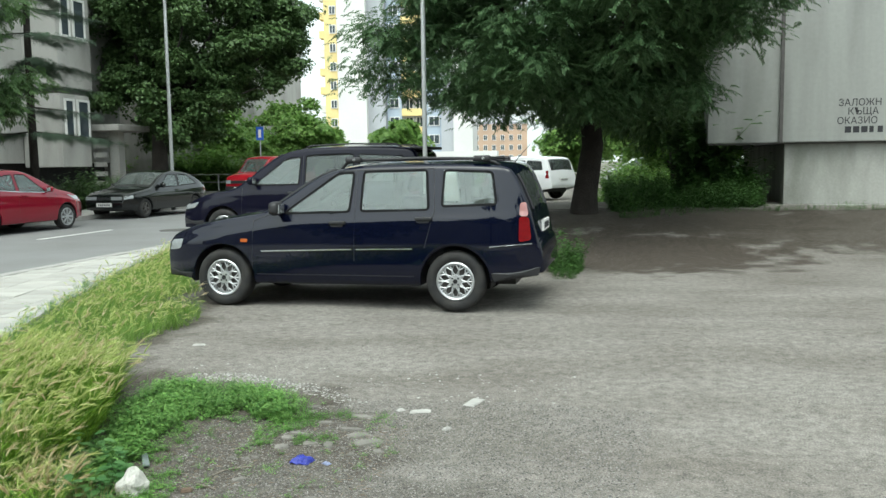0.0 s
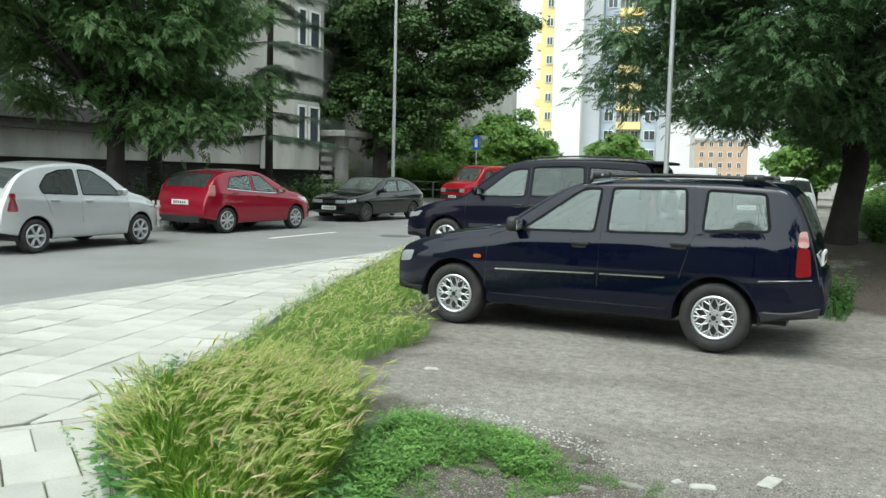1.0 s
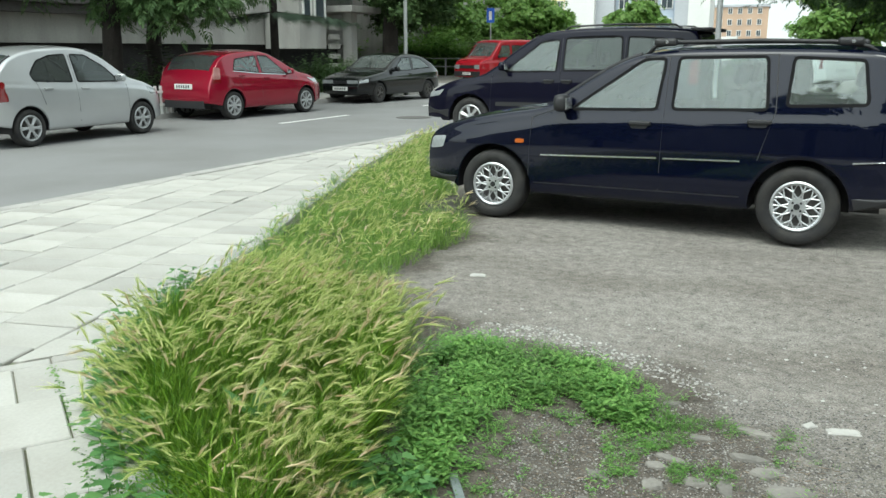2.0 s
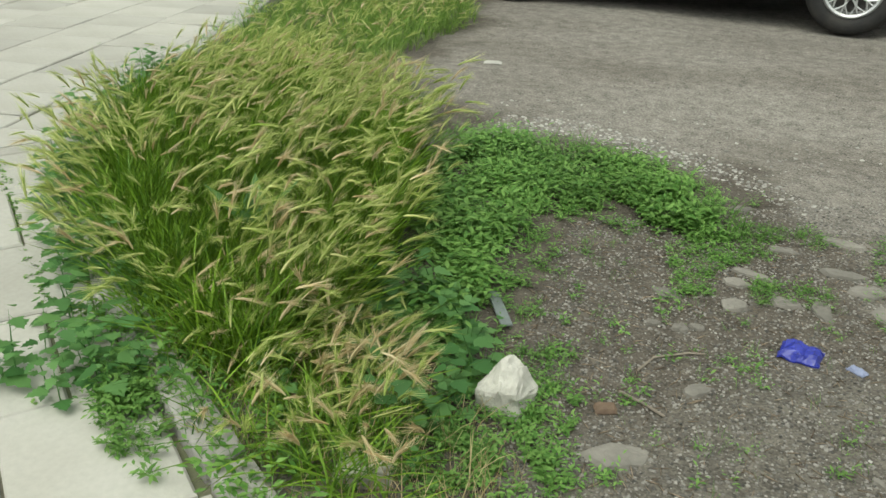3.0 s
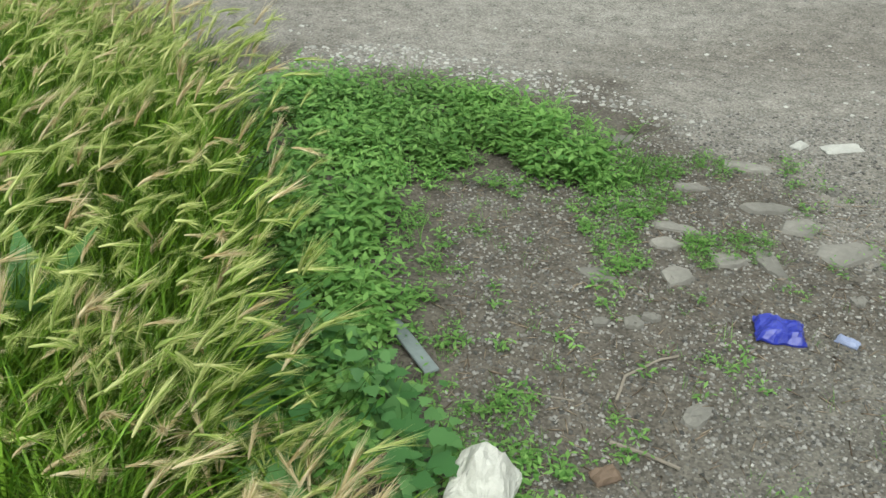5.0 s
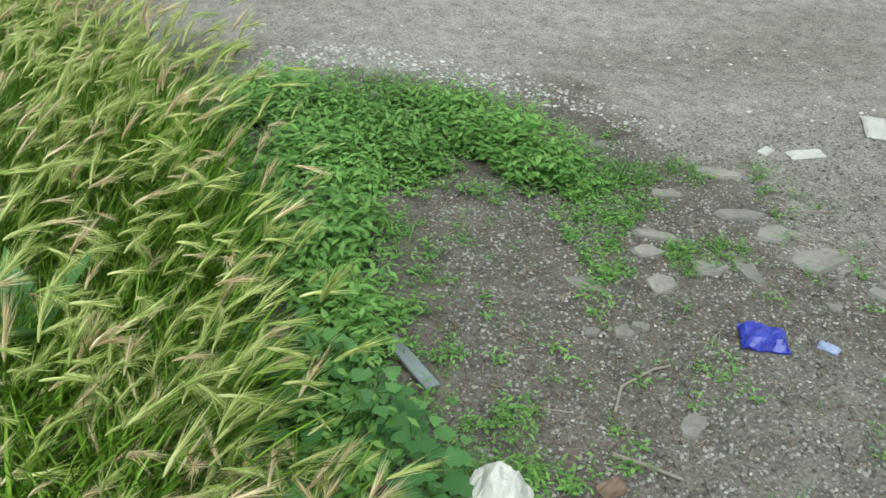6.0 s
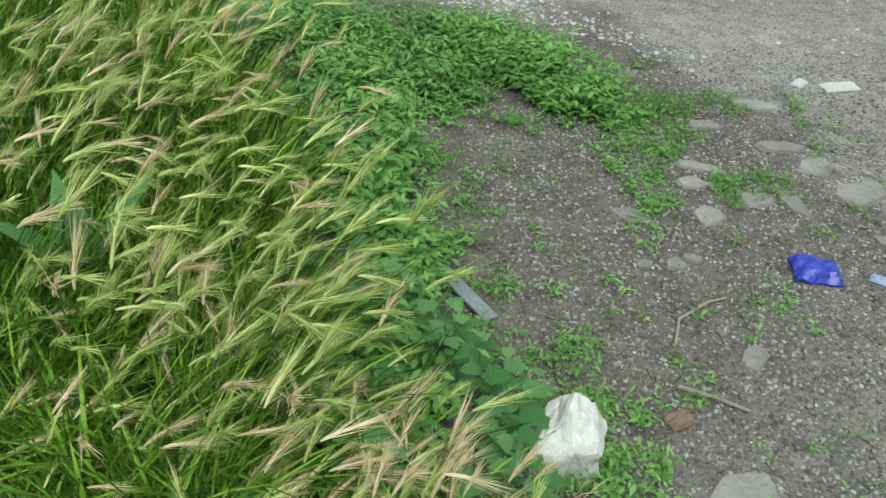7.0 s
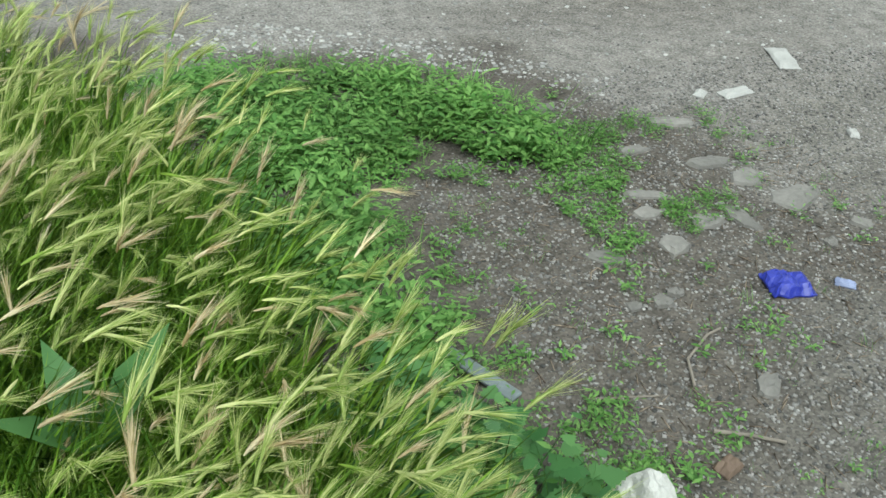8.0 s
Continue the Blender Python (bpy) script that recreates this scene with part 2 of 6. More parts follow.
def box(bm, x0, y0, z0, x1, y1, z1, bevel=0.0):
    """A box between two corners, its edges rounded by bevel."""
    r = bmesh.ops.create_cube(bm, size=1, matrix=Matrix.Translation(((x0 + x1) / 2, (y0 + y1) / 2, (z0 + z1) / 2)) @ Matrix.Diagonal((abs(x1 - x0), abs(y1 - y0), abs(z1 - z0), 1)))
    if bevel:
        edges = {e for v in r["verts"] for e in v.link_edges}
        bmesh.ops.bevel(bm, geom=list(edges), offset=bevel, segments=2, affect="EDGES", profile=0.5)
    return bm


def boxed(name, corners, mat, parent=None, bevel=0.0, label=""):
    return part(name, box(bmesh.new(), *corners, bevel), mat, parent, label)


def tube(bm, points, radii, sides=8):
    """A tapered tube along points."""
    rings = []
    pts = [Vector(p) for p in points]
    for i, p in enumerate(pts):
        d = (pts[min(i + 1, len(pts) - 1)] - pts[max(i - 1, 0)]).normalized()
        a = d.orthogonal().normalized() if abs(d.z) > 0.99 else d.cross(Vector((0, 0, 1))).normalized()
        b = d.cross(a)
        rings.append([bm.verts.new(p + radii[i] * (math.cos(2 * math.pi * k / sides) * a + math.sin(2 * math.pi * k / sides) * b)) for k in range(sides)])
    for r, s in zip(rings, rings[1:]):
        for k in range(sides):
            bm.faces.new((r[k], r[(k + 1) % sides], s[(k + 1) % sides], s[k]))
    bm.faces.new(rings[0][::-1])
    bm.faces.new(rings[-1])
    return bm


def ramp(v, a, b):
    t = min(1.0, max(0.0, (v - a) / (b - a)))
    return t * t * (3 - 2 * t)


def thing(name, label, category, at=None, group=""):
    """An Empty at the base of a thing, to parent its parts."""
    ob = tagged(new(name), label, category, group)
    if at is not None:
        ob.matrix_basis = at
    return ob

# where the paving ends towards the plants
EDGE = [(-5.33, 14.19), (-4.54, 10.55), (-3.81, 7.72), (-3.48, 6.66), (-3.2, 5.58), (-2.94, 4.8), (-2.52, 4.12), (-1.99, 3.55), (-1.61, 3.27), (-1.29, 3.03), (-0.6, 2.5), (0.6, 1.75), (2.5, 0.6)]


def edge_x(y):
    for (x0, y0), (x1, y1) in zip(EDGE, EDGE[1:]):
        if y1 <= y <= y0:
            return x0 + (x1 - x0) * (y0 - y) / (y0 - y1)
    return EDGE[0][0] if y > EDGE[0][1] else EDGE[-1][0]


# ---- the ground: one sheet, with a dip for the road and a low rise behind the parked cars ----
STREET = pose(-6.1, 10.5, 0, 0, 0, -6.5)


def street(x, y):
    """Along the street: metres beside the near kerb, metres onward."""
    v = STREET.inverted() @ Vector((x, y, 0))
    return v.x, v.y


def lay(x, y):
    """Height of the bare ground."""
    rise = 0.46 * ramp(y, 12.0, 17.0) * ramp(x, -4.0, 1.0) * (1 - 0.8 * ramp(y, 20, 27))
    u, v = street(x, y)
    dip = -0.16 * (1 - ramp(u, -0.12, 0.06)) * ramp(u, -7.3, -7.1)
    near = 1.0 if abs(x) < 60 and -20 < y < 120 else 0.0
    rough = 0.025 * noise.noise((x * 0.8, y * 0.8, 0)) + 0.012 * noise.noise((x * 2.7, y * 2.7, 3))
    paved = 1.0 if y < 17 and u > 0 and x < edge_x(y) - 0.04 else 0.0
    return rise * (1 - paved) + dip + (near * rough * (1 if u > 0 else 0.2)) * (1 - paved) - 0.05 * paved


def line(a, b, step):
    return [a + (b - a) * k / max(1, round((b - a) / step)) for k in range(max(1, round((b - a) / step)))]


gx = [-3000, -900, -300, -120, -60, -35] + line(-24, -3, 0.35) + line(-3, 3, 0.07) + line(3, 16, 0.4) + [16, 22, 35, 60, 120, 300, 900, 3000]
gy = [-3000, -600, -100, -30, -10] + line(-3, 2.4, 0.4) + line(2.4, 9, 0.07) + line(9, 36, 0.4) + [36, 42, 50, 60, 80, 120, 300, 900, 3000]
gv = np.array([(x, y, lay(x, y)) for y in gy for x in gx])
n = len(gx)
gf = np.array([(j * n + i, j * n + i + 1, (j + 1) * n + i + 1, (j + 1) * n + i) for j in range(len(gy) - 1) for i in range(n - 1)])
ground = tagged(arrays("ground", gv, gf, DIRT, smooth=True), "grey-brown packed dirt and gravel lot with worn patches and painted tree shade", "ground", kind="structure")

# road, with a faded centre line; x beside the kerb, y along the street
bm = bmesh.new()
box(bm, -7.2, -60, -0.3, -0.09, 26, -0.06)
box(bm, -50, 26, -0.3, 14, 34, -0.058)
road = tagged(part("road", bm, ASPHALT), "grey worn asphalt street", "road", kind="structure")
road.matrix_basis = STREET
for k in range(3):
    y = 6.1 + 6.4 * k
    boxed("lane_mark", (-4.12, y, -0.06, -4.0, y + 2.6, -0.056), FRAME_WHITE, road)

# the far pavement beyond the parked cars
far_walk = tagged(boxed("pavement_far", (-9.6, -40, -0.3, -7.2, 25.9, 0.06), KERB), "grey concrete pavement along the houses", "pavement", kind="structure")
far_walk.matrix_basis = STREET
# ---- the panel house beside the lot; x along its front, y into it ----
house = thing("apartment_house", "pale grey concrete panel house on a stained rendered plinth", "building", pose(4.77, 18.92, 0, 0, 0, -9))
for x0, x1 in ((0.0, 1.46), (1.5, 7.4), (7.44, 13.6)):
    boxed("wall_panel", (x0, 0.04 if x0 == 0 else 0.0, 1.77, x1, 11, 14), PANEL, house, 0.02)
boxed("plinth", (1.58, 0.19, -0.1, 13.6, 10, 1.768), PLINTH, house, 0.015, "stained pale rendered plinth")
boxed("base_strip", (1.56, -0.16, 0.0, 13.6, 0.188, 0.46), PLINTH, house, 0.02)
boxed("joint_cover", (1.445, -0.02, 1.772, 1.515, 0.06, 14), TRIM, house)
boxed("underside_edge", (0.02, 0.07, 1.74, 13.6, 0.18, 1.768), TRIM, house)


def lettering(words, x, z, size, parent, squeeze=1.0):
    """Painted block letters on the front wall."""
    c = bpy.data.curves.new("lettering", "FONT")
    c.body, c.size, c.extrude = words, size, 0.002
    ob = new("lettering", c)
    me = bpy.data.meshes.new_from_object(ob)
    bpy.data.objects.remove(ob)
    me.materials.append(BAR)
    ob = new("painted_notice", me)
    ob.parent = parent
    ob.matrix_basis = pose(x, -0.006, z, 90) @ Matrix.Diagonal((squeeze, 1, 1, 1))


lettering("ЗАЛОЖН", 2.58, 2.50, 0.2, house, 0.92)
lettering("КЪЩА", 2.76, 2.32, 0.2, house, 0.95)
lettering("ОКАЗИО", 2.56, 2.13, 0.2, house, 0.92)
for k, w in enumerate((0.12, 0.12, 0.12, 0.08, 0.1)):
    boxed("lettering_bar", (2.72 + 0.155 * k, -0.006, 1.95, 2.72 + 0.155 * k + w, 0.001, 2.08), BAR, house)

# ---- the long apartment block across the street ----
block = thing("apartment_block", "grey concrete apartment block with bays and an entrance canopy", "building", pose(-2.78, -4.16, 0, 0, 0, -6.5))
X = -23.0
boxed("wall", (X - 12, 4, 3.0, X, 45, 24), FACADE, block)
# black box that paints the unlit void under the block
boxed("unlit_opening", (X - 12, 4, -0.2, X - 0.9, 45, 1.7), DARK, block)
boxed("base_panel", (X - 12, 4, 1.7, X - 0.25, 45, 2.98), FACADE, block)
boxed("cornice", (X - 0.3, 4, 2.98, X + 0.55, 33, 3.5), TRIM, block, 0.03, "dark weathered ledge under the windows")
boxed("cornice", (X - 0.3, 4, 2.66, X + 0.28, 33, 2.978), TRIM, block, 0.03)
boxed("bay", (X - 0.2, 38.0, 5.0, X + 1.75, 40.4, 24), FACADE, block, 0.03)
boxed("bay", (X - 0.2, 38.0, 1.5, X + 1.75, 40.1, 4.75), FACADE, block, 0.03)
boxed("bay_joint", (X - 0.2, 38.1, 4.75, X + 1.65, 40.0, 5.0), TRIM, block)


def house_window(parent, x, y, z, wide, high, panes=2):
    """A window in a wall that faces +x."""
    w = new("window")
    w.parent = parent
    w.location = (x, y, z)
    bm = bmesh.new()
    for a in (0, wide):
        box(bm, -0.05, a - 0.05, 0, 0.06, a + 0.05, high)
    for b in (0, high):
        box(bm, -0.05, -0.05, b - 0.05, 0.06, wide + 0.05, b + 0.05)
    for k in range(1, panes):
        box(bm, -0.04, wide * k / panes - 0.04, 0, 0.05, wide * k / panes + 0.04, high)
    part("frame", bm, FRAME_WHITE, w)
    for k in range(panes):
        boxed("pane", (0.0, wide * k / panes + 0.03, 0.04, 0.02, wide * (k + 1) / panes - 0.03, high - 0.04), HOUSE_GLASS, w)
    boxed("sill", (0.0, -0.08, -0.1, 0.14, wide + 0.08, -0.05), FRAME_WHITE, w)


for floor_z in (4.0, 6.9, 9.8, 12.7, 15.6):
    for k in range(9):
        house_window(block, X, 5 + 3.5 * k, floor_z, 2.1, 1.6)
    for wy, ww in ((38.3, 0.6), (39.2, 0.8)):
        house_window(block, X + 1.75, wy, floor_z + (0.4 if floor_z > 5 else -1.2), ww, 1.7, 1)
boxed("entrance_canopy", (X - 1, 40.9, 3.2, X + 2.7, 43.6, 3.5), FACADE, block, 0.03, "flat concrete canopy over the entrance")
for k in range(5):
    boxed("screen_slat", (X + 1.5, 40.6, 0.6 + 0.45 * k, X + 1.6, 41.5, 0.82 + 0.45 * k), FACADE, block)
boxed("entrance_pier", (X + 1.5, 41.9, -0.1, X + 2.0, 42.4, 3.2), FACADE, block)
boxed("entrance_wall", (X - 2, 45, -0.1, X - 0.5, 46, 24), PLINTH, block)
wing = thing("apartment_wing", "grey concrete apartment wing behind the trees", "building", pose(-2.78, -6.0, 0, 0, 0, -6.5))
boxed("wall", (X - 14, 52, -0.1, X - 1.0, 75, 24), FACADE, wing)
pale_house = thing("pale_house", "small white house seen between the trees", "building")
boxed("wall", (-31.0, 70, 0, -27, 76, 5.0), FRAME_WHITE, pale_house)
for wx in (-30.5, -29.4, -28.2):
    boxed("window", (wx, 69.95, 2.0, wx + 0.7, 70.05, 3.3), HOUSE_GLASS, pale_house)

# ---- towers in the distance ----
# yellow and blue are washed out: distant haze is put into the paint
YELLOW = material("yellow_render", (0.72, 0.58, 0.27), 0.85, vary=0.08, scale=0.3, fine=4)
WHITE = material("white_render", (0.64, 0.64, 0.62), 0.85, vary=0.06, scale=0.2, fine=3)
BLUE = material("blue_render", (0.38, 0.44, 0.52), 0.85, vary=0.08, scale=0.2, fine=3)
PALE = material("grey_render", (0.40, 0.415, 0.44), 0.85, vary=0.08, scale=0.2, fine=3)
ORANGE = material("orange_render", (0.46, 0.33, 0.24), 0.85, vary=0.1, scale=0.2, fine=3)


def far_window(parent, x, y, z, w, h):
    bm = box(bmesh.new(), x - w / 2, y - 0.15, z, x + w / 2, y + 0.1, z + h)
    win = part("window", bm, FRAME_WHITE, parent)
    boxed("pane", (x - w / 2 + 0.12, y - 0.19, z + 0.12, x - 0.05, y - 0.14, z + h - 0.12), HOUSE_GLASS, win)
    boxed("pane", (x + 0.05, y - 0.19, z + 0.12, x + w / 2 - 0.12, y - 0.14, z + h - 0.12), HOUSE_GLASS, win)


tower = thing("tower_block", "white tower block with a yellow balcony strip", "building")
boxed("wall", (-27.55, 128, 0, -23.2, 140, 48), WHITE, tower)
boxed("yellow_strip", (-29.65, 128.6, 0, -27.55, 140, 48), YELLOW, tower, 0, "yellow rendered strip")
boxed("side_wall", (-23.2, 129.5, 0, -20.6, 140, 48), PALE, tower)
for k in range(15):
    far_window(tower, -28.3, 128.6, 1.6 + 2.8 * k, 1.0, 1.3)
    boxed("balcony", (-30.5, 129, 1.0 + 2.8 * k, -29.65, 131, 2.1 + 2.8 * k), YELLOW if k % 3 else WHITE, tower)
second = thing("striped_block", "blue, yellow and grey rendered apartment block", "building")
boxed("wall", (-20.55, 131, 0, -18.3, 142, 34), BLUE, second)
boxed("balcony_recess", (-18.3, 132, 0, -14.6, 142, 34), PALE, second)
boxed("wall", (-14.6, 131, 0, -12.1, 142, 34), BLUE, second)
boxed("wall", (-12.1, 130, 0, -10.2, 142, 34), PALE, second)
boxed("gable", (-10.2, 129.5, 0, -7.3, 142, 34), WHITE, second)
for k in range(11):
    far_window(second, -19.4, 131, 1.6 + 2.8 * k, 1.5, 1.5)
    far_window(second, -13.3, 131, 1.6 + 2.8 * k, 1.7, 1.5)
    far_window(second, -17.2, 132, 1.5 + 2.8 * k, 1.2, 1.6)
    far_window(second, -15.6, 132, 1.5 + 2.8 * k, 1.2, 1.6)
    boxed("balcony", (-18.25, 130.6, 0.4 + 2.8 * k, -14.65, 132, 1.5 + 2.8 * k), YELLOW, second)
third = thing("orange_block", "orange-brown low apartment block far off", "building")
boxed("wall", (-17.5, 250, 0, 1, 262, 12.6), ORANGE, third)
boxed("roof", (-17.9, 249.6, 12.6, 1.4, 262.4, 13.2), PALE, third)
for j in range(5):
    for k in range(7):
        far_window(third, -16.2 + 2.5 * k, 250, -0.8 + 2.9 * j, 1.2, 1.6)
low_shed = thing("low_white_building", "low white building between the blocks", "building")
boxed("wall", (-12, 112, 0, -3, 118, 3.0), WHITE, low_shed)

# unseen plain houses, added to close the place and darken the cars' reflections
for name, corners in (("added_house_behind", (-34, -26, 0, 30, -15, 5)), ("added_house_beside", (22, -14, 0, 32, 16, 8))):
    plain = thing(name, "plain grey house out of view, added to close the lot and shape reflections", "building")
    boxed("wall", corners, FACADE, plain)
# ---- cars: x runs from the nose (0) to the tail, y to both sides, z up from the ground ----
def curve_through(points):
    """A smooth height along x through the given points."""
    xs, zs = [p[0] for p in points], [p[1] for p in points]

    def at(x):
        if x <= xs[0]:
            return zs[0]
        for i in range(len(xs) - 1):
            if x <= xs[i + 1]:
                t = (x - xs[i]) / (xs[i + 1] - xs[i])
                m0 = (zs[i + 1] - zs[max(i - 1, 0)]) / (xs[i + 1] - xs[max(i - 1, 0)])
                m1 = (zs[min(i + 2, len(xs) - 1)] - zs[i]) / (xs[min(i + 2, len(xs) - 1)] - xs[i])
                h = xs[i + 1] - xs[i]
                lim = 3 * abs(zs[i + 1] - zs[i]) / h
                m0, m1 = max(-lim, min(lim, m0)), max(-lim, min(lim, m1))
                return (2 * t**3 - 3 * t**2 + 1) * zs[i] + (t**3 - 2 * t**2 + t) * h * m0 + (3 * t**2 - 2 * t**3) * zs[i + 1] + (t**3 - t**2) * h * m1
        return zs[-1]

    return at


def rounded(corners, r=0.05, steps=4):
    """A polygon with its corners rounded."""
    out = []
    for i, c in enumerate(corners):
        c, a, b = Vector(c), Vector(corners[i - 1]), Vector(corners[(i + 1) % len(corners)])
        p, q = c + (a - c).normalized() * min(r, (a - c).length / 3), c + (b - c).normalized() * min(r, (b - c).length / 3)
        for k in range(steps + 1):
            t = k / steps
            out.append((1 - t) ** 2 * p + 2 * t * (1 - t) * c + t * t * q)
    return out


def inside(poly, x, z):
    hit = False
    for i in range(len(poly)):
        (x0, z0), (x1, z1) = poly[i - 1][:2], poly[i][:2]
        if (z0 > z) != (z1 > z) and x < (x1 - x0) * (z - z0) / (z1 - z0) + x0:
            hit = not hit
    return hit


def grown(poly, d):
    c = sum((Vector(p) for p in poly), Vector((0, 0))) / len(poly)
    out = []
    for i in range(len(poly)):
        a, b = Vector(poly[i - 1]), Vector(poly[(i + 1) % len(poly)])
        t = (b - a).normalized()
        nrm = Vector((t.y, -t.x))
        if nrm.dot(Vector(poly[i]) - c) < 0:
            nrm = -nrm
        out.append(Vector(poly[i]) + nrm * d)
    return out


def wheel(parent, x, y, side, r, rim_r, spokes, width=0.19, rim_mat=None):
    w = new("wheel")
    w.parent = parent
    w.matrix_basis = pose(x, y, r, 0, 0, 0 if side < 0 else 180)
    bm = bmesh.new()
    prof = [(rim_r, 0.02), (rim_r + 0.015, 0.0), (r - 0.03, -0.012), (r - 0.008, 0.012), (r, 0.04), (r, width - 0.04), (r - 0.02, width), (rim_r, width)]
    rings = [[bm.verts.new((rr * math.cos(a), d, rr * math.sin(a))) for rr, d in prof] for a in [2 * math.pi * k / 40 for k in range(40)]]
    for p, q in zip(rings, rings[1:] + rings[:1]):
        for k in range(len(prof) - 1):
            bm.faces.new((p[k], p[k + 1], q[k + 1], q[k]))
    part("tyre", bm, RUBBER, w, smooth=True)
    bm = bmesh.new()
    prof = [(rim_r + 0.004, 0.005), (rim_r - 0.008, -0.004), (rim_r - 0.022, 0.004), (rim_r - 0.03, 0.03), (rim_r - 0.035, 0.1)]
    rings = [[bm.verts.new((rr * math.cos(a), d, rr * math.sin(a))) for rr, d in prof] for a in [2 * math.pi * k / 40 for k in range(40)]]
    for p, q in zip(rings, rings[1:] + rings[:1]):
        for k in range(len(prof) - 1):
            bm.faces.new((p[k], p[k + 1], q[k + 1], q[k]))
    reach = rim_r - 0.02
    if spokes == "mesh":
        for k in range(10):
            for skew in (-math.pi / 10, math.pi / 10):
                a0 = 2 * math.pi * (k + 0.5) / 10
                a1 = a0 + skew
                knots = [(0.05, a0, 0.014), (0.112, a1, 0.006), (reach, a0 + skew * 0.15, 0.008)]
                tube(bm, [(q * math.cos(a), d, q * math.sin(a)) for q, a, d in knots], [0.0085, 0.0075, 0.0065], 6)
            tube(bm, [(0.112 * math.cos(a1), 0.007, 0.112 * math.sin(a1)), (reach * math.cos(a1), 0.008, reach * math.sin(a1))], [0.0065, 0.006], 6)
    else:
        for k in range(spokes):
            a = 2 * math.pi * k / spokes
            for skew in (-0.1, 0.1):
                tube(bm, [(0.04 * math.cos(a), 0.012, 0.04 * math.sin(a)), (reach * math.cos(a + skew), 0.008, reach * math.sin(a + skew))], [0.017, 0.014], 6)
    tube(bm, [(0, 0.0, 0), (0, 0.05, 0)], [0.062, 0.066], 20)
    part("rim", bm, rim_mat or ALLOY, w)
    if spokes == "mesh":
        bm = bmesh.new()
        for k in range(4):
            a = math.pi / 4 + math.pi / 2 * k
            tube(bm, [(0.04 * math.cos(a), -0.006, 0.04 * math.sin(a)), (0.04 * math.cos(a), 0.004, 0.04 * math.sin(a))], [0.009, 0.009], 8)
        tube(bm, [(0, -0.006, 0), (0, 0.004, 0)], [0.022, 0.024], 12)
        part("wheel_bolts", bm, BLACK_PLASTIC, w)
    bm = tube(bmesh.new(), [(0, 0.06, 0), (0, 0.075, 0)], [rim_r - 0.02, rim_r - 0.02], 24)
    part("brake_disc", bm, TRIM, w)
    return w


def car(name, label, at, s):
    """A car from its side outline, windows and lamps, given in the dictionary s."""
    root = thing(name, label, "car" if not s.get("van") else "van", at)
    long, hw, r = s["long"], s["half"], s["wheel_r"]
    top, belt = curve_through(s["top"]), curve_through(s["belt"])
    roof_z = max(z for x, z in s["top"])
    tumble = s.get("tumble", 0.17)
    fr, rr = s.get("nose", 0.26), s.get("tail", 0.12)

    def wide(x):
        return hw * (1 - fr * max(0.0, (0.75 - x) / 0.75) ** 2.4 - rr * max(0.0, (x - long + 0.6) / 0.6) ** 2.4)

    def side(x, z):
        b = belt(x)
        f = 0.95 - tumble * (z - b) / (1.45 - 0.95) if z > b else (0.95 + 0.05 * (1 - ramp(z, 0.62, b) * 0.45 - 0.55 * ramp(z, b - 0.10, b)) if z > 0.62 else 1.0) - (0.05 * ((0.45 - z) / 0.25) ** 2 if z < 0.45 else 0)
        return wide(x) * f

    def low(x):
        z = s["sill"] + (0.04 if x < 0.35 or x > long - 0.5 else 0.0) + 0.10 * max(0.0, (x - long + 0.5) / 0.5)
        for c in s["axles"]:
            if abs(x - c) < r + 0.055:
                z = max(z, r + math.sqrt((r + 0.055) ** 2 - (x - c) ** 2))
        return z

    def crown(x, y):
        edge = max(0.05, side(x, top(x)) - 0.05)
        return top(x) + 0.035 * (1 - min(1.0, (y / edge) ** 2))

    xs = sorted({round(v, 4) for v in [0.035 * k for k in range(1, int(long / 0.035))] + [0.0, 0.006, 0.018, long - 0.05, long - 0.03, long - 0.012, long]
                 + [c + e * (r + 0.0551) for c in s["axles"] for e in (-1, -0.985, -0.95, -0.9, 0.9, 0.95, 0.985, 1)]})
    rows, N = [], 26
    for x in xs:
        zb, zt = low(x), top(x)
        zb = min(zb, zt - 0.12)
        rc = 0.06
        ye = side(x, zt - rc)
        ring = [(x, side(x, zb) - 0.03, zb - 0.005)] + [(x, side(x, zb + (zt - rc - zb) * k / N), zb + (zt - rc - zb) * k / N) for k in range(N + 1)]
        for a in (22, 45, 68, 90):
            ring.append((x, ye - 0.07 * (1 - math.cos(radians(a))), zt - rc + rc * math.sin(radians(a))))
        for k in range(1, 9):
            y = (ye - 0.07) * (1 - k / 8)
            ring.append((x, y, crown(x, y)))
        rows.append(ring)
    shapes = [rounded(w, 0.038) for w in s["windows"]]
    screens = s["screens"]
    bm = bmesh.new()
    for sign in (-1, 1):
        vs = [[bm.verts.new((x, sign * y, z)) for x, y, z in ring] for ring in rows]
        for i in range(len(vs) - 1):
            for k in range(len(vs[0]) - 1):
                q = [vs[i][k], vs[i][k + 1], vs[i + 1][k + 1], vs[i + 1][k]]
                c = sum((v.co for v in q), Vector()) / 4
                if k <= N and any(inside(p, c.x, c.z) for p in shapes):
                    continue
                if k > N + 3 and any(a < c.x < b and abs(c.y) < (wide(c.x) * 0.72) for a, b, g in screens):
                    continue
                bm.faces.new(q if sign > 0 else q[::-1])
    bmesh.ops.remove_doubles(bm, verts=[v for v in bm.verts if abs(v.co.y) < 1e-6], dist=1e-5)
    for x_end in (xs[0], xs[-1]):
        ring = [v for v in bm.verts if abs(v.co.x - x_end) < 1e-6]
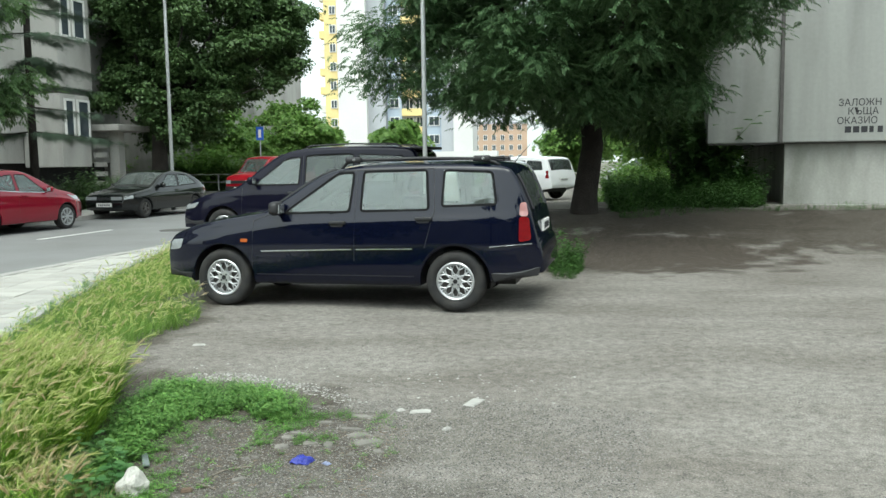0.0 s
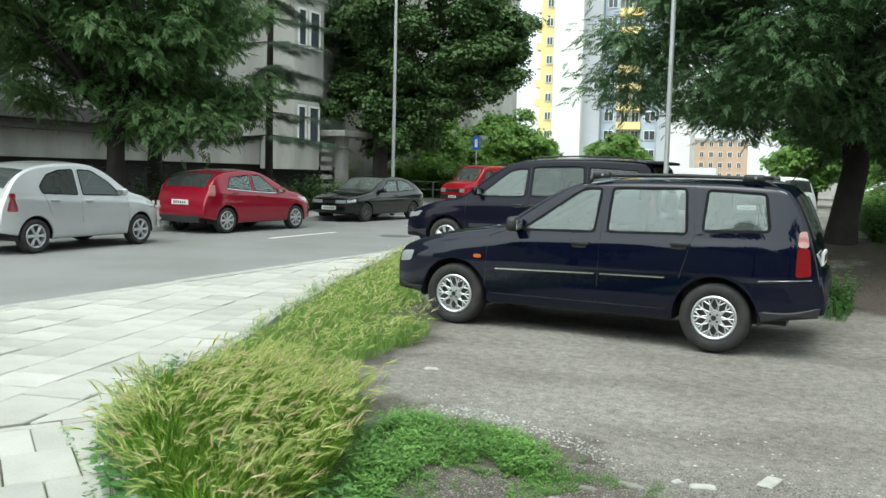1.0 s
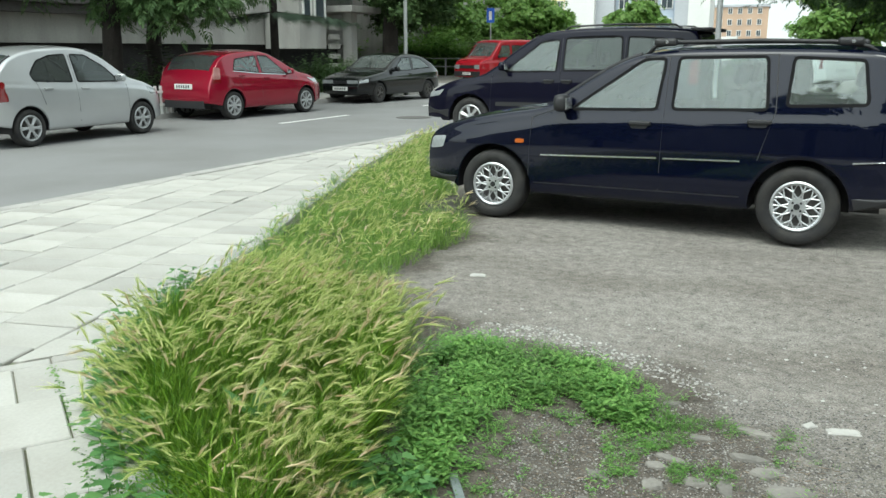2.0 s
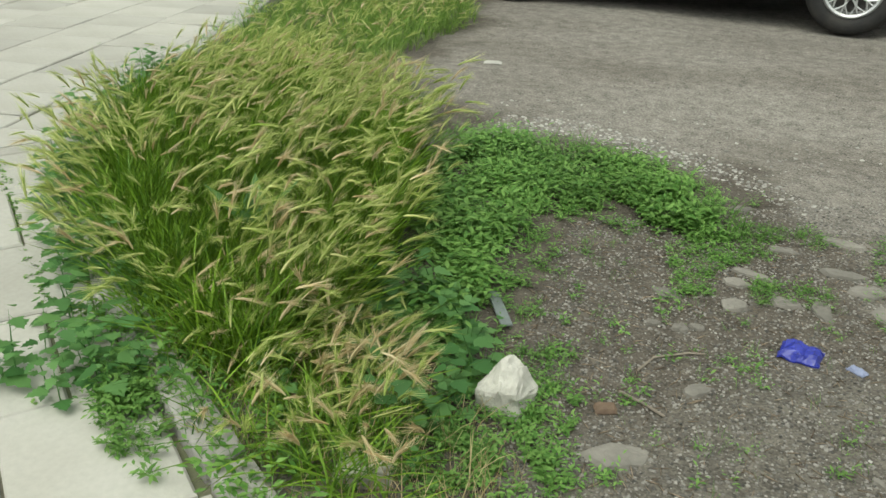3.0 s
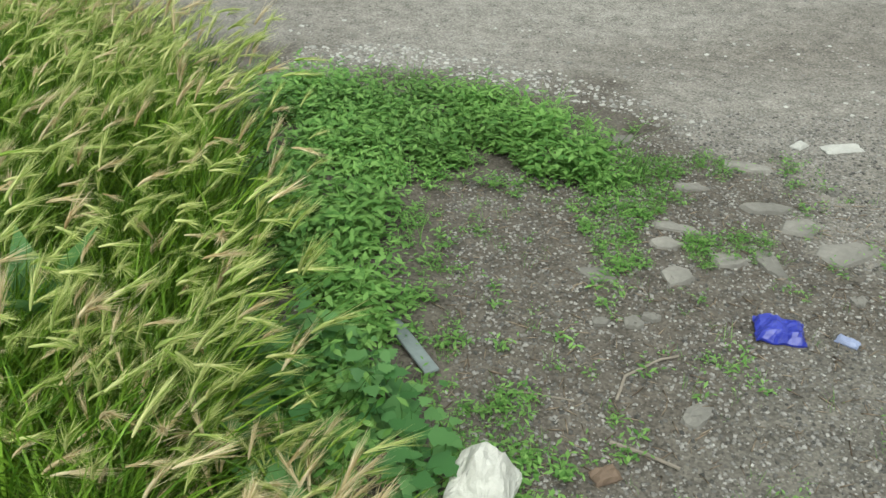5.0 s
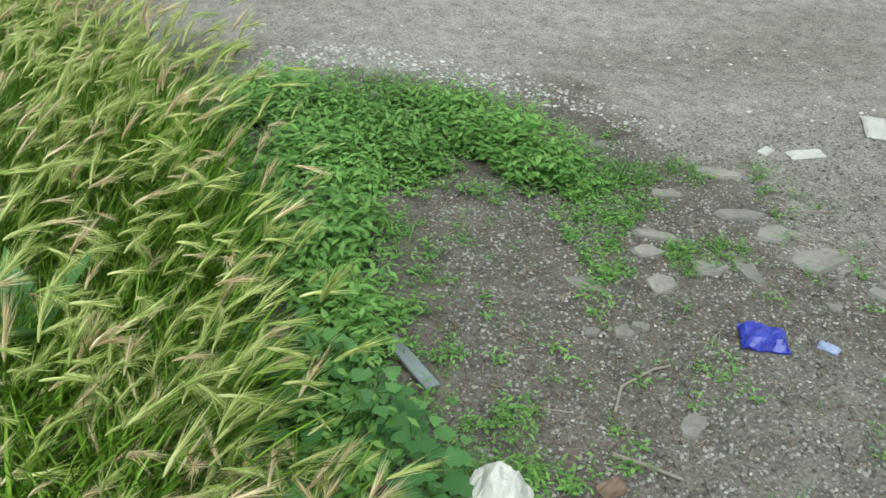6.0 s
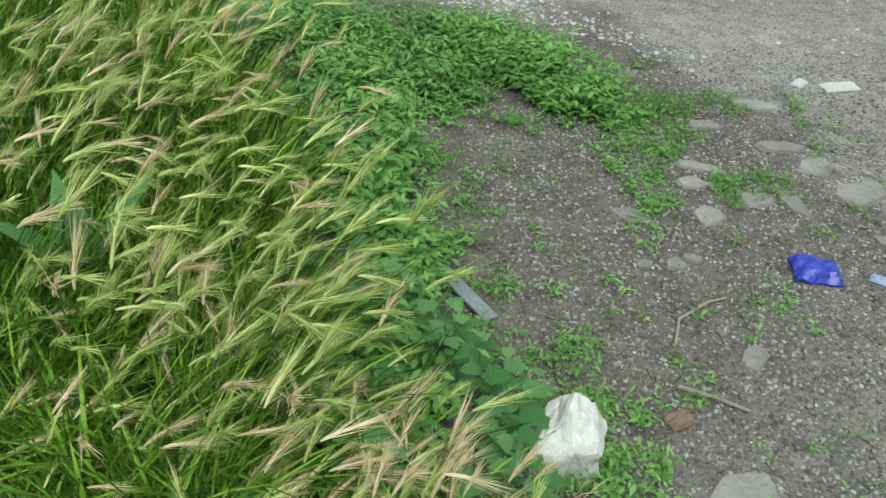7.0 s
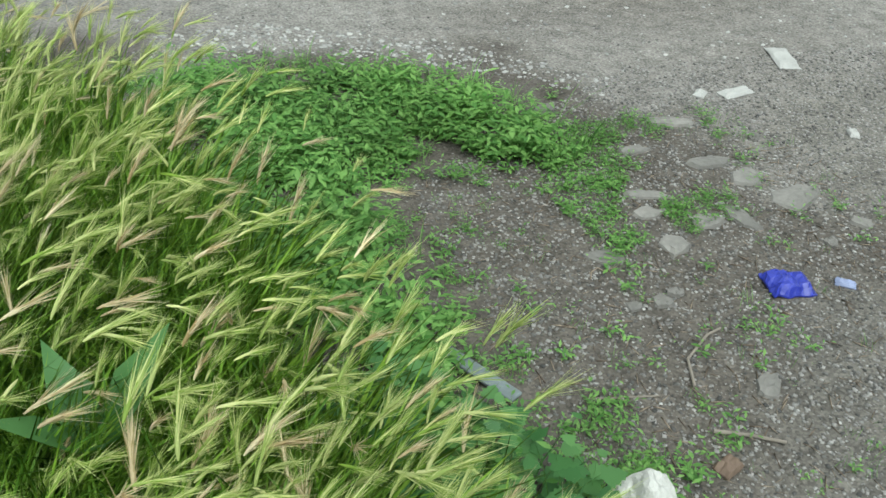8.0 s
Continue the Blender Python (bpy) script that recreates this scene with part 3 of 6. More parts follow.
        ring.sort(key=lambda v: math.atan2(v.co.z - 0.45, v.co.y))
        bm.faces.new(ring)
    bmesh.ops.recalc_face_normals(bm, faces=bm.faces)
    part("body", bm, s["paint"], root, smooth=True)

    def panel(name, poly, mat, sign, off=0.004, parent=root, lab=""):
        """A flat piece that follows the car's side."""
        bm = bmesh.new()
        cx = sum(p[0] for p in poly) / len(poly)
        cz = sum(p[1] for p in poly) / len(poly)
        loops = []
        for f in (1.0, 0.66, 0.33):
            loops.append([bm.verts.new((cx + (p[0] - cx) * f, sign * (side(cx + (p[0] - cx) * f, cz + (p[1] - cz) * f) + off), cz + (p[1] - cz) * f)) for p in poly])
        mid = bm.verts.new((cx, sign * (side(cx, cz) + off), cz))
        m = len(poly)
        for a, b in zip(loops, loops[1:]):
            for k in range(m):
                bm.faces.new((a[k], a[(k + 1) % m], b[(k + 1) % m], b[k]))
        for k in range(m):
            bm.faces.new((loops[-1][k], loops[-1][(k + 1) % m], mid))
        rim = [bm.verts.new((p[0], sign * (side(p[0], p[1]) - 0.012), p[1])) for p in poly] if name != "side_window" else []
        for k in range(len(rim)):
            bm.faces.new((rim[k], rim[(k + 1) % m], loops[0][(k + 1) % m], loops[0][k]))
        bmesh.ops.recalc_face_normals(bm, faces=bm.faces)
        return part(name, bm, mat, parent, lab, smooth=False)

    def ring_piece(name, poly, grow_in, grow_out, mat, sign, off):
        bm = bmesh.new()
        a, b = grown(poly, -grow_in), grown(poly, grow_out)
        va = [bm.verts.new((p.x, sign * (side(p.x, p.y) + off - 0.001), p.y)) for p in a]
        vb = [bm.verts.new((p.x, sign * (side(p.x, p.y) + off), p.y)) for p in b]
        vc = [bm.verts.new((p.x, sign * (side(p.x, p.y) - 0.004), p.y)) for p in grown(poly, grow_out + 0.004)]
        for u, v in ((va, vb), (vb, vc)):
            for k in range(len(u)):
                bm.faces.new((u[k], u[(k + 1) % len(u)], v[(k + 1) % len(v)], v[k]))
        return part(name, bm, mat, root)

    glass = s.get("glass", CAR_GLASS)
    for sign in (-1, 1):
        for k, poly in enumerate(shapes):
            panel("side_window", poly, (s.get("rear_glass", glass) if k else glass), sign, 0.001)
            ring_piece("window_seal", poly, 0.011, 0.010, SEAL, sign, 0.005)
        for x0, z0, x1, z1 in s.get("seams", ()):
            d = Vector((x1 - x0, z1 - z0)).normalized() * 0.004
            panel("door_seam", [(x0 - d.y, z0 + d.x), (x1 - d.y, z1 + d.x), (x1 + d.y, z1 - d.x), (x0 + d.y, z0 - d.x)], BLACK_PLASTIC, sign, 0.0015)
        for x, z in s["handles"]:
            bm = box(bmesh.new(), x - 0.09, sign * (side(x, z) - 0.01), z - 0.018, x + 0.08, sign * (side(x, z) + 0.028), z + 0.014, 0.009)
            part("door_handle", bm, s.get("handle_mat", BLACK_PLASTIC), root)
            panel("handle_recess", rounded([(x - 0.08, z - 0.045), (x + 0.05, z - 0.045), (x + 0.05, z + 0.01), (x - 0.08, z + 0.01)], 0.03), BLACK_PLASTIC if "handle_mat" not in s else s["handle_mat"], sign, 0.002)
        for x0, z0, x1, z1, h, m in s.get("strips", ()):
            panel("side_moulding", [(x0, z0 - h), (x1, z1 - h), (x1, z1 + h), (x0, z0 + h)], m, sign, 0.009)
        for lamp, poly, m in s["lamps"]:
            panel(lamp, rounded(poly, 0.03, 3), m, sign, 0.006)
        for poly in s.get("dark_panels", ()):
            panel("bumper_panel", poly, s.get("bumper_mat", BLACK_PLASTIC), sign, 0.007)
        mx, mz = s["mirror"]
        my = sign * (side(mx, mz) + 0.10)
        mir = part("door_mirror", box(bmesh.new(), mx - 0.06, my - 0.1, mz - 0.06, mx + 0.05, my + 0.08, mz + 0.075, 0.04), s.get("mirror_mat", BLACK_PLASTIC), root, smooth=True)
        boxed("mirror_glass", (mx + 0.048, my - 0.075, mz - 0.04, mx + 0.054, my + 0.06, mz + 0.05), CHROME, mir)
        for c in s["axles"]:
            wheel(root, c, sign * (hw - 0.025), sign, r, s["rim_r"], s["spokes"], rim_mat=s.get("rim_mat"))
            # dark lining of the wheel arch
            bm = bmesh.new()
            arc = [radians(a) for a in range(-12, 193, 8)]
            outer = [bm.verts.new((c + (r + 0.05) * math.cos(a), sign * (hw - 0.05), r + (r + 0.05) * math.sin(a))) for a in arc]
            inner = [bm.verts.new((c + (r + 0.05) * math.cos(a), sign * (hw - 0.36), r + (r + 0.05) * math.sin(a))) for a in arc]
            for k in range(len(arc) - 1):
                bm.faces.new((outer[k], outer[k + 1], inner[k + 1], inner[k]))
            bm.faces.new(inner)
            part("arch_liner", bm, BLACK_PLASTIC, root)
    for a, b, g in screens:
        bm = bmesh.new()
        grid = [[bm.verts.new((a + (b - a) * i / 10, y * wide(a + (b - a) * i / 10) * 0.75, crown(a + (b - a) * i / 10, y * wide(a + (b - a) * i / 10) * 0.75) + 0.004)) for y in [-1 + 0.2 * k for k in range(11)]] for i in range(11)]
        for i in range(10):
            for k in range(10):
                bm.faces.new((grid[i][k], grid[i + 1][k], grid[i + 1][k + 1], grid[i][k + 1]))
        part("windscreen" if a < long / 2 else "rear_window", bm, g or glass, root, smooth=True)
        for y in (-1, 1):
            bm = bmesh.new()
            pts = [(a + (b - a) * i / 8, y * wide(a + (b - a) * i / 8) * 0.75, crown(a + (b - a) * i / 8, wide(a + (b - a) * i / 8) * 0.75) + 0.003) for i in range(9)]
            part("screen_seal", tube(bm, pts, [0.018] * 9, 5), BLACK_PLASTIC, root)
    ax0, ax1 = s["axles"]
    bm = box(bmesh.new(), 0.3, -hw + 0.37, s["sill"] - 0.02, long - 0.3, hw - 0.37, 0.5)
    box(bm, ax0 + r + 0.07, -hw + 0.06, s["sill"] - 0.01, ax1 - r - 0.07, hw - 0.06, 0.42)
    part("underbody", bm, BLACK_PLASTIC, root)
    # cabin: dashboard, steering wheel and seats
    cab0, cab1 = screens[0][1], s["cab_end"]
    boxed("dashboard", (screens[0][0] + 0.25, -hw + 0.2, 0.5, screens[0][0] + 0.7, hw - 0.2, belt(screens[0][0]) - 0.04), SEAT, root, 0.05)
    for sx in [cab0 + 0.15] + ([cab0 + 1.0] if cab1 - cab0 > 1.2 else []):
        for sy in (-0.36, 0.36):
            seat = part("seat", box(bmesh.new(), sx - 0.1, sy - 0.24, 0.42, sx + 0.42, sy + 0.24, 0.6, 0.05), SEAT, root)
            back = part("backrest", box(bmesh.new(), 0, -0.24, 0, 0.13, 0.24, 0.62, 0.05), SEAT, seat)
            back.matrix_basis = pose(sx + 0.36, sy, 0.52, 0, 14)
            rest = part("headrest", box(bmesh.new(), 0, -0.13, 0.66, 0.09, 0.13, 0.84, 0.04), SEAT, seat)
            rest.matrix_basis = pose(sx + 0.36, sy, 0.52, 0, 14)
    bm = bmesh.new()
    ringp = [(screens[0][0] + 0.78 + 0.06 * math.sin(a), -0.36 + 0.18 * math.cos(a), belt(1.2) - 0.05 + 0.17 * math.sin(a)) for a in [2 * math.pi * k / 20 for k in range(21)]]
    part("steering_wheel", tube(bm, ringp, [0.014] * 21, 6), BLACK_PLASTIC, root)
    # ends: grille, number plates and bumper faces
    for poly, x, m, lab in s.get("ends", ()):
        y0, z0, y1, z1 = poly
        boxed(lab, (x - 0.012, y0, z0, x + 0.012, y1, z1), m, root, 0.006)
    for x, z, y in s.get("plates", ()):
        pl = boxed("number_plate", (x - 0.012, y - 0.26, z - 0.055, x + 0.012, y + 0.26, z + 0.055), PLATE, root, 0.004)
        for k in range(6):
            boxed("lettering_bar", (x - 0.015, y - 0.2 + 0.07 * k, z - 0.03, x + 0.015, y - 0.16 + 0.07 * k, z + 0.03), BAR, pl)
    return root, side, crown


NAVY = paint("navy_car_paint", (0.0008, 0.002, 0.011), 0.5, 0.0, 0.85)
PURPLE = paint("dark_violet_car_paint", (0.0025, 0.0025, 0.011), 0.5, 0.0, 0.45)
SILVER = paint("silver_car_paint", (0.53, 0.54, 0.55), 0.3, 0.5)
RED = paint("red_car_paint", (0.25, 0.004, 0.022), 0.25, 0.2)
BLACKPAINT = paint("black_car_paint", (0.006, 0.007, 0.0075), 0.25, 0.1)
WHITEPAINT = paint("white_car_paint", (0.72, 0.73, 0.74), 0.3, 0.0)
VANRED = paint("bright_red_van_paint", (0.27, 0.008, 0.016), 0.35, 0.0)

wagon = dict(
    long=4.0, half=0.82, wheel_r=0.295, rim_r=0.185, spokes="mesh", sill=0.25, axles=(0.72, 3.16), paint=NAVY,
    top=[(0, 0.58), (0.02, 0.66), (0.1, 0.735), (0.4, 0.83), (0.8, 0.905), (1.15, 0.965), (1.32, 1.06), (1.7, 1.29), (1.95, 1.385), (2.3, 1.425), (3.0, 1.43), (3.5, 1.415), (3.674, 1.385), (3.753, 1.29), (3.856, 1.05), (3.911, 0.88), (3.942, 0.70), (3.974, 0.66), (3.998, 0.55)],
    belt=[(0, 0.70), (1.0, 0.88), (1.4, 0.93), (2.5, 0.965), (3.998, 1.0)], tumble=0.135,
    windows=[[(1.40, 0.955), (2.09, 0.97), (2.13, 1.355), (1.96, 1.345)], [(2.21, 0.975), (2.90, 0.99), (2.87, 1.37), (2.23, 1.36)], [(3.03, 1.02), (3.563, 1.04), (3.516, 1.345), (3.05, 1.365)]],
    screens=[(1.25, 1.92, None), (3.74, 3.885, TINT_GLASS)], cab_end=3.6,
    seams=[(1.05, 0.40, 1.07, 0.88), (1.07, 0.88, 1.30, 0.96), (2.14, 0.34, 2.16, 1.38), (2.96, 0.98, 2.94, 1.385), (2.96, 0.98, 2.86, 0.62), (1.1, 0.34, 2.75, 0.34), (1.96, 1.37, 2.95, 1.385)],
    handles=[(1.98, 0.865), (2.86, 0.905)], mirror=(1.36, 1.0),
    strips=[(1.16, 0.575, 2.12, 0.60, 0.0055, CHROME), (2.17, 0.60, 2.74, 0.61, 0.0055, CHROME), (3.5, 0.635, 3.9, 0.665, 0.0055, CHROME)],
    dark_panels=[[(3.539, 0.30), (3.958, 0.36), (3.974, 0.44), (3.516, 0.38)], [(0.02, 0.30), (0.33, 0.28), (0.36, 0.34), (0.02, 0.36)]],
    lamps=[("tail_lamp", [(3.776, 0.68), (3.895, 0.70), (3.871, 0.92), (3.78, 0.92)], RED_LAMP), ("tail_lamp", [(3.78, 0.925), (3.867, 0.925), (3.844, 1.06), (3.784, 1.05)], CLEAR_LAMP),
           ("turn_lamp", [(0.93, 0.665), (1.01, 0.665), (1.01, 0.70), (0.93, 0.70)], AMBER), ("headlight", [(0.03, 0.56), (0.2, 0.585), (0.24, 0.69), (0.06, 0.67)], LAMP_GLASS)],
    ends=[((-0.45, 0.44, 0.45, 0.54), 0.0, BLACK_PLASTIC, "grille")], plates=[(3.945, 0.80, 0.0)])
blue_wagon, wagon_side, wagon_crown = car("station_wagon", "dark navy blue station wagon with roof rails, parked on dirt", pose(-2.836, 9.292, 0.0, 0, 0, -7.4), wagon)
for sign in (-1, 1):
    pts = [(1.95, 1.37), (2.02, 1.45), (2.2, 1.475), (2.8, 1.485), (3.3, 1.475), (3.52, 1.44), (3.58, 1.40)]
    part("roof_rail", tube(bmesh.new(), [(x, sign * 0.60, z) for x, z in pts], [0.016] * 7, 8), BLACK_PLASTIC, blue_wagon, smooth=True)
for x in (2.12, 3.42):
    part("rack_bar", tube(bmesh.new(), [(x, -0.66, 1.482), (x, 0.66, 1.482)], [0.015, 0.015], 8), BLACK_PLASTIC, blue_wagon)
    for sign in (-1, 1):
        boxed("rack_foot", (x - 0.10, sign * 0.64 - 0.035, 1.448, x + 0.07, sign * 0.64 + 0.035, 1.505), BLACK_PLASTIC, blue_wagon, 0.02)
        part("rack_lock", tube(bmesh.new(), [(x, sign * 0.682, 1.478), (x, sign * 0.672, 1.478)], [0.014, 0.014], 10), CHROME, blue_wagon)
part("aerial", tube(bmesh.new(), [(3.6, 0.1, 1.42), (3.78, 0.1, 1.62)], [0.006, 0.003], 6), BLACK_PLASTIC, blue_wagon)
part("rear_wiper", tube(bmesh.new(), [(3.88, 0.0, 1.07), (3.84, 0.25, 1.14)], [0.01, 0.007], 6), BLACK_PLASTIC, blue_wagon)

minivan = dict(
    van=True, long=4.51, half=0.93, wheel_r=0.32, rim_r=0.20, spokes=7, sill=0.26, axles=(0.87, 3.61), paint=PURPLE,
    top=[(0, 0.550), (0.028, 0.640), (0.142, 0.740), (0.57, 0.900), (0.95, 0.960), (1.188, 1.056), (1.615, 1.363), (1.995, 1.584), (2.375, 1.661), (3.23, 1.690), (4.085, 1.670), (4.322, 1.613), (4.408, 1.344), (4.465, 0.960), (4.503, 0.700), (4.513, 0.500)],
    belt=[(0, 0.75), (1.14, 0.98), (1.9, 1.03), (4.513, 1.06)], tumble=0.08, glass=CAR_GLASS, rear_glass=TINT_GLASS,
    windows=[[(1.472, 1.05), (2.299, 1.06), (2.337, 1.52), (2.052, 1.49)], [(2.413, 1.07), (3.306, 1.08), (3.287, 1.56), (2.432, 1.54)], [(3.382, 1.08), (4.228, 1.1), (4.161, 1.52), (3.382, 1.56)]],
    screens=[(1.14, 1.95, None), (4.35, 4.45, TINT_GLASS)], cab_end=4.0,
    seams=[(1.23, 0.4, 1.25, 1.0), (2.36, 0.36, 2.38, 1.54), (3.33, 0.7, 3.34, 1.54)], handles=[(2.204, 0.92), (2.489, 0.92)], mirror=(1.472, 1.12), mirror_mat=PURPLE,
    strips=[(1.33, 0.55, 3.2, 0.56, 0.03, BLACK_PLASTIC)],
    lamps=[("tail_lamp", [(4.275, 0.9), (4.427, 0.9), (4.389, 1.25), (4.275, 1.2)], RED_LAMP), ("headlight", [(0.048, 0.62), (0.304, 0.66), (0.399, 0.76), (0.095, 0.72)], LAMP_GLASS)],
    dark_panels=[[(0.019, 0.36), (0.475, 0.32), (0.494, 0.44), (0.019, 0.47)]], ends=[((-0.4, 0.5, 0.4, 0.6), 0.0, BLACK_PLASTIC, "grille")], plates=[(-0.01, 0.42, 0.0)])
van, _, _ = car("minivan", "dark violet-blue minivan with tinted rear windows, parked on dirt", pose(-5.196, 15.51, 0.05, 0, 0, -7.4), minivan)
for sign in (-1, 1):
    part("roof_rail", tube(bmesh.new(), [(x, sign * 0.66, z) for x, z in [(2.35, 1.66), (2.45, 1.715), (3.2, 1.74), (4.0, 1.725), (4.1, 1.67)]], [0.014] * 5, 8), BLACK_PLASTIC, van)
boxed("roof_spoiler", (4.2, -0.62, 1.63, 4.5, 0.62, 1.68), BLACK_PLASTIC, van, 0.02)

hatch = dict(
    long=3.72, half=0.83, wheel_r=0.295, rim_r=0.20, spokes=6, sill=0.24, axles=(0.66, 3.09), paint=SILVER,
    top=[(0, 0.55), (0.03, 0.68), (0.15, 0.80), (0.5, 0.93), (0.85, 1.02), (1.0, 1.10), (1.4, 1.37), (1.75, 1.51), (2.2, 1.54), (2.8, 1.50), (3.2, 1.40), (3.45, 1.22), (3.6, 1.0), (3.68, 0.8), (3.72, 0.55)],
    belt=[(0, 0.8), (1.0, 0.93), (2.0, 0.96), (3.72, 1.02)], tumble=0.17, glass=TINT_GLASS,
    windows=[[(1.14, 0.965), (2.06, 0.985), (2.08, 1.425), (1.78, 1.415), (1.42, 1.22)], [(2.17, 0.985), (2.93, 1.02), (2.97, 1.13), (2.78, 1.33), (2.50, 1.41), (2.19, 1.43)]],
    screens=[(0.98, 1.7, None), (3.2, 3.55, TINT_GLASS)], cab_end=3.0,
    seams=[(0.98, 0.4, 1.0, 0.92), (2.10, 0.34, 2.12, 1.42), (2.9, 1.02, 2.78, 0.65)], handles=[(1.95, 0.88), (2.7, 0.9)], handle_mat=SILVER, mirror=(1.18, 1.02), mirror_mat=SILVER,
    strips=[],
    lamps=[("tail_lamp", [(3.44, 0.72), (3.62, 0.72), (3.56, 1.02), (3.46, 1.02)], RED_LAMP), ("headlight", [(0.1, 0.68), (0.42, 0.72), (0.5, 0.86), (0.2, 0.80)], LAMP_GLASS)],
    plates=[(3.72, 0.62, 0.0)], ends=[((-0.6, 0.28, 0.6, 0.4), 3.70, SILVER, "bumper_face")])
car("hatchback", "silver small hatchback parked along the kerb", pose(-11.42, 14.98, -0.06, 0, 0, -94.0), hatch)
red_hatch = dict(
    hatch, long=3.95, half=0.86, axles=(0.78, 3.27), paint=RED, handle_mat=RED, mirror_mat=RED, spokes=8, wheel_r=0.305, rim_r=0.215,
    top=[(0, 0.5), (0.04, 0.66), (0.2, 0.78), (0.6, 0.92), (1.0, 1.0), (1.2, 1.08), (1.7, 1.32), (2.1, 1.45), (2.5, 1.475), (3.0, 1.45), (3.4, 1.38), (3.62, 1.26), (3.78, 1.05), (3.88, 0.85), (3.93, 0.7), (3.95, 0.5)],
    belt=[(0, 0.72), (1.0, 0.88), (2.0, 0.95), (3.95, 1.06)],
    windows=[[(1.45, 0.95), (2.3, 0.99), (2.34, 1.37), (2.02, 1.36)], [(2.41, 1.0), (3.22, 1.07), (3.1, 1.30), (2.43, 1.37)]],
    screens=[(1.15, 1.95, None), (3.45, 3.78, TINT_GLASS)], seams=[(1.12, 0.4, 1.14, 0.92), (2.36, 0.34, 2.38, 1.38), (3.2, 1.04, 3.0, 0.65)], handles=[(2.2, 0.88), (3.0, 0.95)], mirror=(1.4, 1.0), strips=[(1.42, 0.932, 2.33, 0.972, 0.007, CHROME), (2.33, 0.972, 3.25, 1.048, 0.007, CHROME)], glass=CAR_GLASS,
    lamps=[("tail_lamp", [(3.66, 0.88), (3.84, 0.88), (3.76, 1.14), (3.62, 1.12)], CLEAR_LAMP), ("tail_lamp", [(3.64, 0.80), (3.86, 0.80), (3.84, 0.875), (3.64, 0.875)], RED_LAMP), ("headlight", [(0.15, 0.66), (0.5, 0.74), (0.75, 0.86), (0.35, 0.82)], LAMP_GLASS)],
    plates=[(3.945, 0.72, 0.0)], ends=[((-0.6, 0.26, 0.6, 0.42), 3.94, BLACK_PLASTIC, "bumper_face")])
car("hatchback", "dark red hatchback parked along the kerb", pose(-11.22, 21.04, -0.06, 0, 0, -100.0), red_hatch)
black_hatch = dict(
    hatch, long=4.18, half=0.85, axles=(0.80, 3.42), paint=BLACKPAINT, handle_mat=BLACKPAINT, mirror_mat=BLACKPAINT, spokes=5, rim_mat=TRIM, wheel_r=0.29, rim_r=0.18,
    top=[(0, 0.5), (0.03, 0.62), (0.15, 0.70), (0.6, 0.80), (1.2, 0.90), (1.35, 0.97), (1.8, 1.22), (2.15, 1.34), (2.5, 1.37), (3.0, 1.34), (3.4, 1.24), (3.8, 1.05), (4.0, 0.92), (4.1, 0.86), (4.15, 0.6), (4.18, 0.5)],
    belt=[(0, 0.65), (1.3, 0.84), (2.0, 0.87), (4.18, 0.93)], glass=CAR_GLASS,
    windows=[[(1.6, 0.90), (2.5, 0.91), (2.52, 1.27), (2.1, 1.26)], [(2.6, 0.92), (3.55, 0.97), (3.1, 1.24), (2.62, 1.28)]],
    screens=[(1.32, 2.02, None), (3.3, 3.85, None)], seams=[(1.3, 0.4, 1.32, 0.84), (2.55, 0.34, 2.56, 1.28)], handles=[(2.4, 0.80)], mirror=(1.6, 0.94), strips=[],
    lamps=[("tail_lamp", [(3.95, 0.68), (4.12, 0.68), (4.08, 0.85), (3.92, 0.85)], RED_LAMP), ("headlight", [(0.03, 0.57), (0.3, 0.60), (0.34, 0.70), (0.08, 0.67)], LAMP_GLASS)],
    plates=[(-0.005, 0.42, 0.0)], ends=[((-0.62, 0.56, -0.25, 0.66), -0.002, LAMP_GLASS, "headlight"), ((0.25, 0.56, 0.62, 0.66), -0.002, LAMP_GLASS, "headlight"), ((-0.22, 0.56, 0.22, 0.64), -0.002, BLACK_PLASTIC, "grille")])
car("hatchback", "black three-door hatchback parked along the kerb, facing the other way", pose(-11.36, 23.59, -0.06, 0, 0, 79.0), black_hatch)
# ---- plants ----
rng = np.random.default_rng(7)
BARK = material("bark", (0.028, 0.023, 0.019), 0.95, vary=0.35, scale=4, fine=30, bump=0.9, depth=0.03)
ASH_LEAF = leafy("ash_leaf", (0.055, 0.115, 0.045), (0.12, 0.20, 0.085), 0.5, 0.35)
LINDEN_LEAF = leafy("linden_leaf", (0.055, 0.105, 0.034), (0.10, 0.165, 0.055), 0.5, 0.25)
# darkened greens: the shade under the trees is put into this leaf colour
UNDER = leafy("shaded_growth", (0.045, 0.105, 0.025), (0.10, 0.20, 0.05), 0.6, 0.3, 0.5)
STREET_LEAF = leafy("street_leaf", (0.065, 0.13, 0.042), (0.12, 0.20, 0.07), 0.5, 0.35)
LIGHT_LEAF = leafy("light_leaf", (0.11, 0.22, 0.045), (0.22, 0.35, 0.09), 0.5, 0.45)
CEDAR_LEAF = leafy("cedar_needles", (0.05, 0.085, 0.055), (0.08, 0.12, 0.075), 0.6, 0.1)
GRASS = leafy("grass_blade", (0.06, 0.15, 0.012), (0.27, 0.44, 0.05), 0.5, 0.28)
VERGE = leafy("verge_grass", (0.11, 0.24, 0.03), (0.32, 0.46, 0.12), 0.55, 0.4)
STRAW = leafy("green_ear", (0.24, 0.37, 0.045), (0.82, 0.82, 0.40), 0.6, 0.4, 0.3)
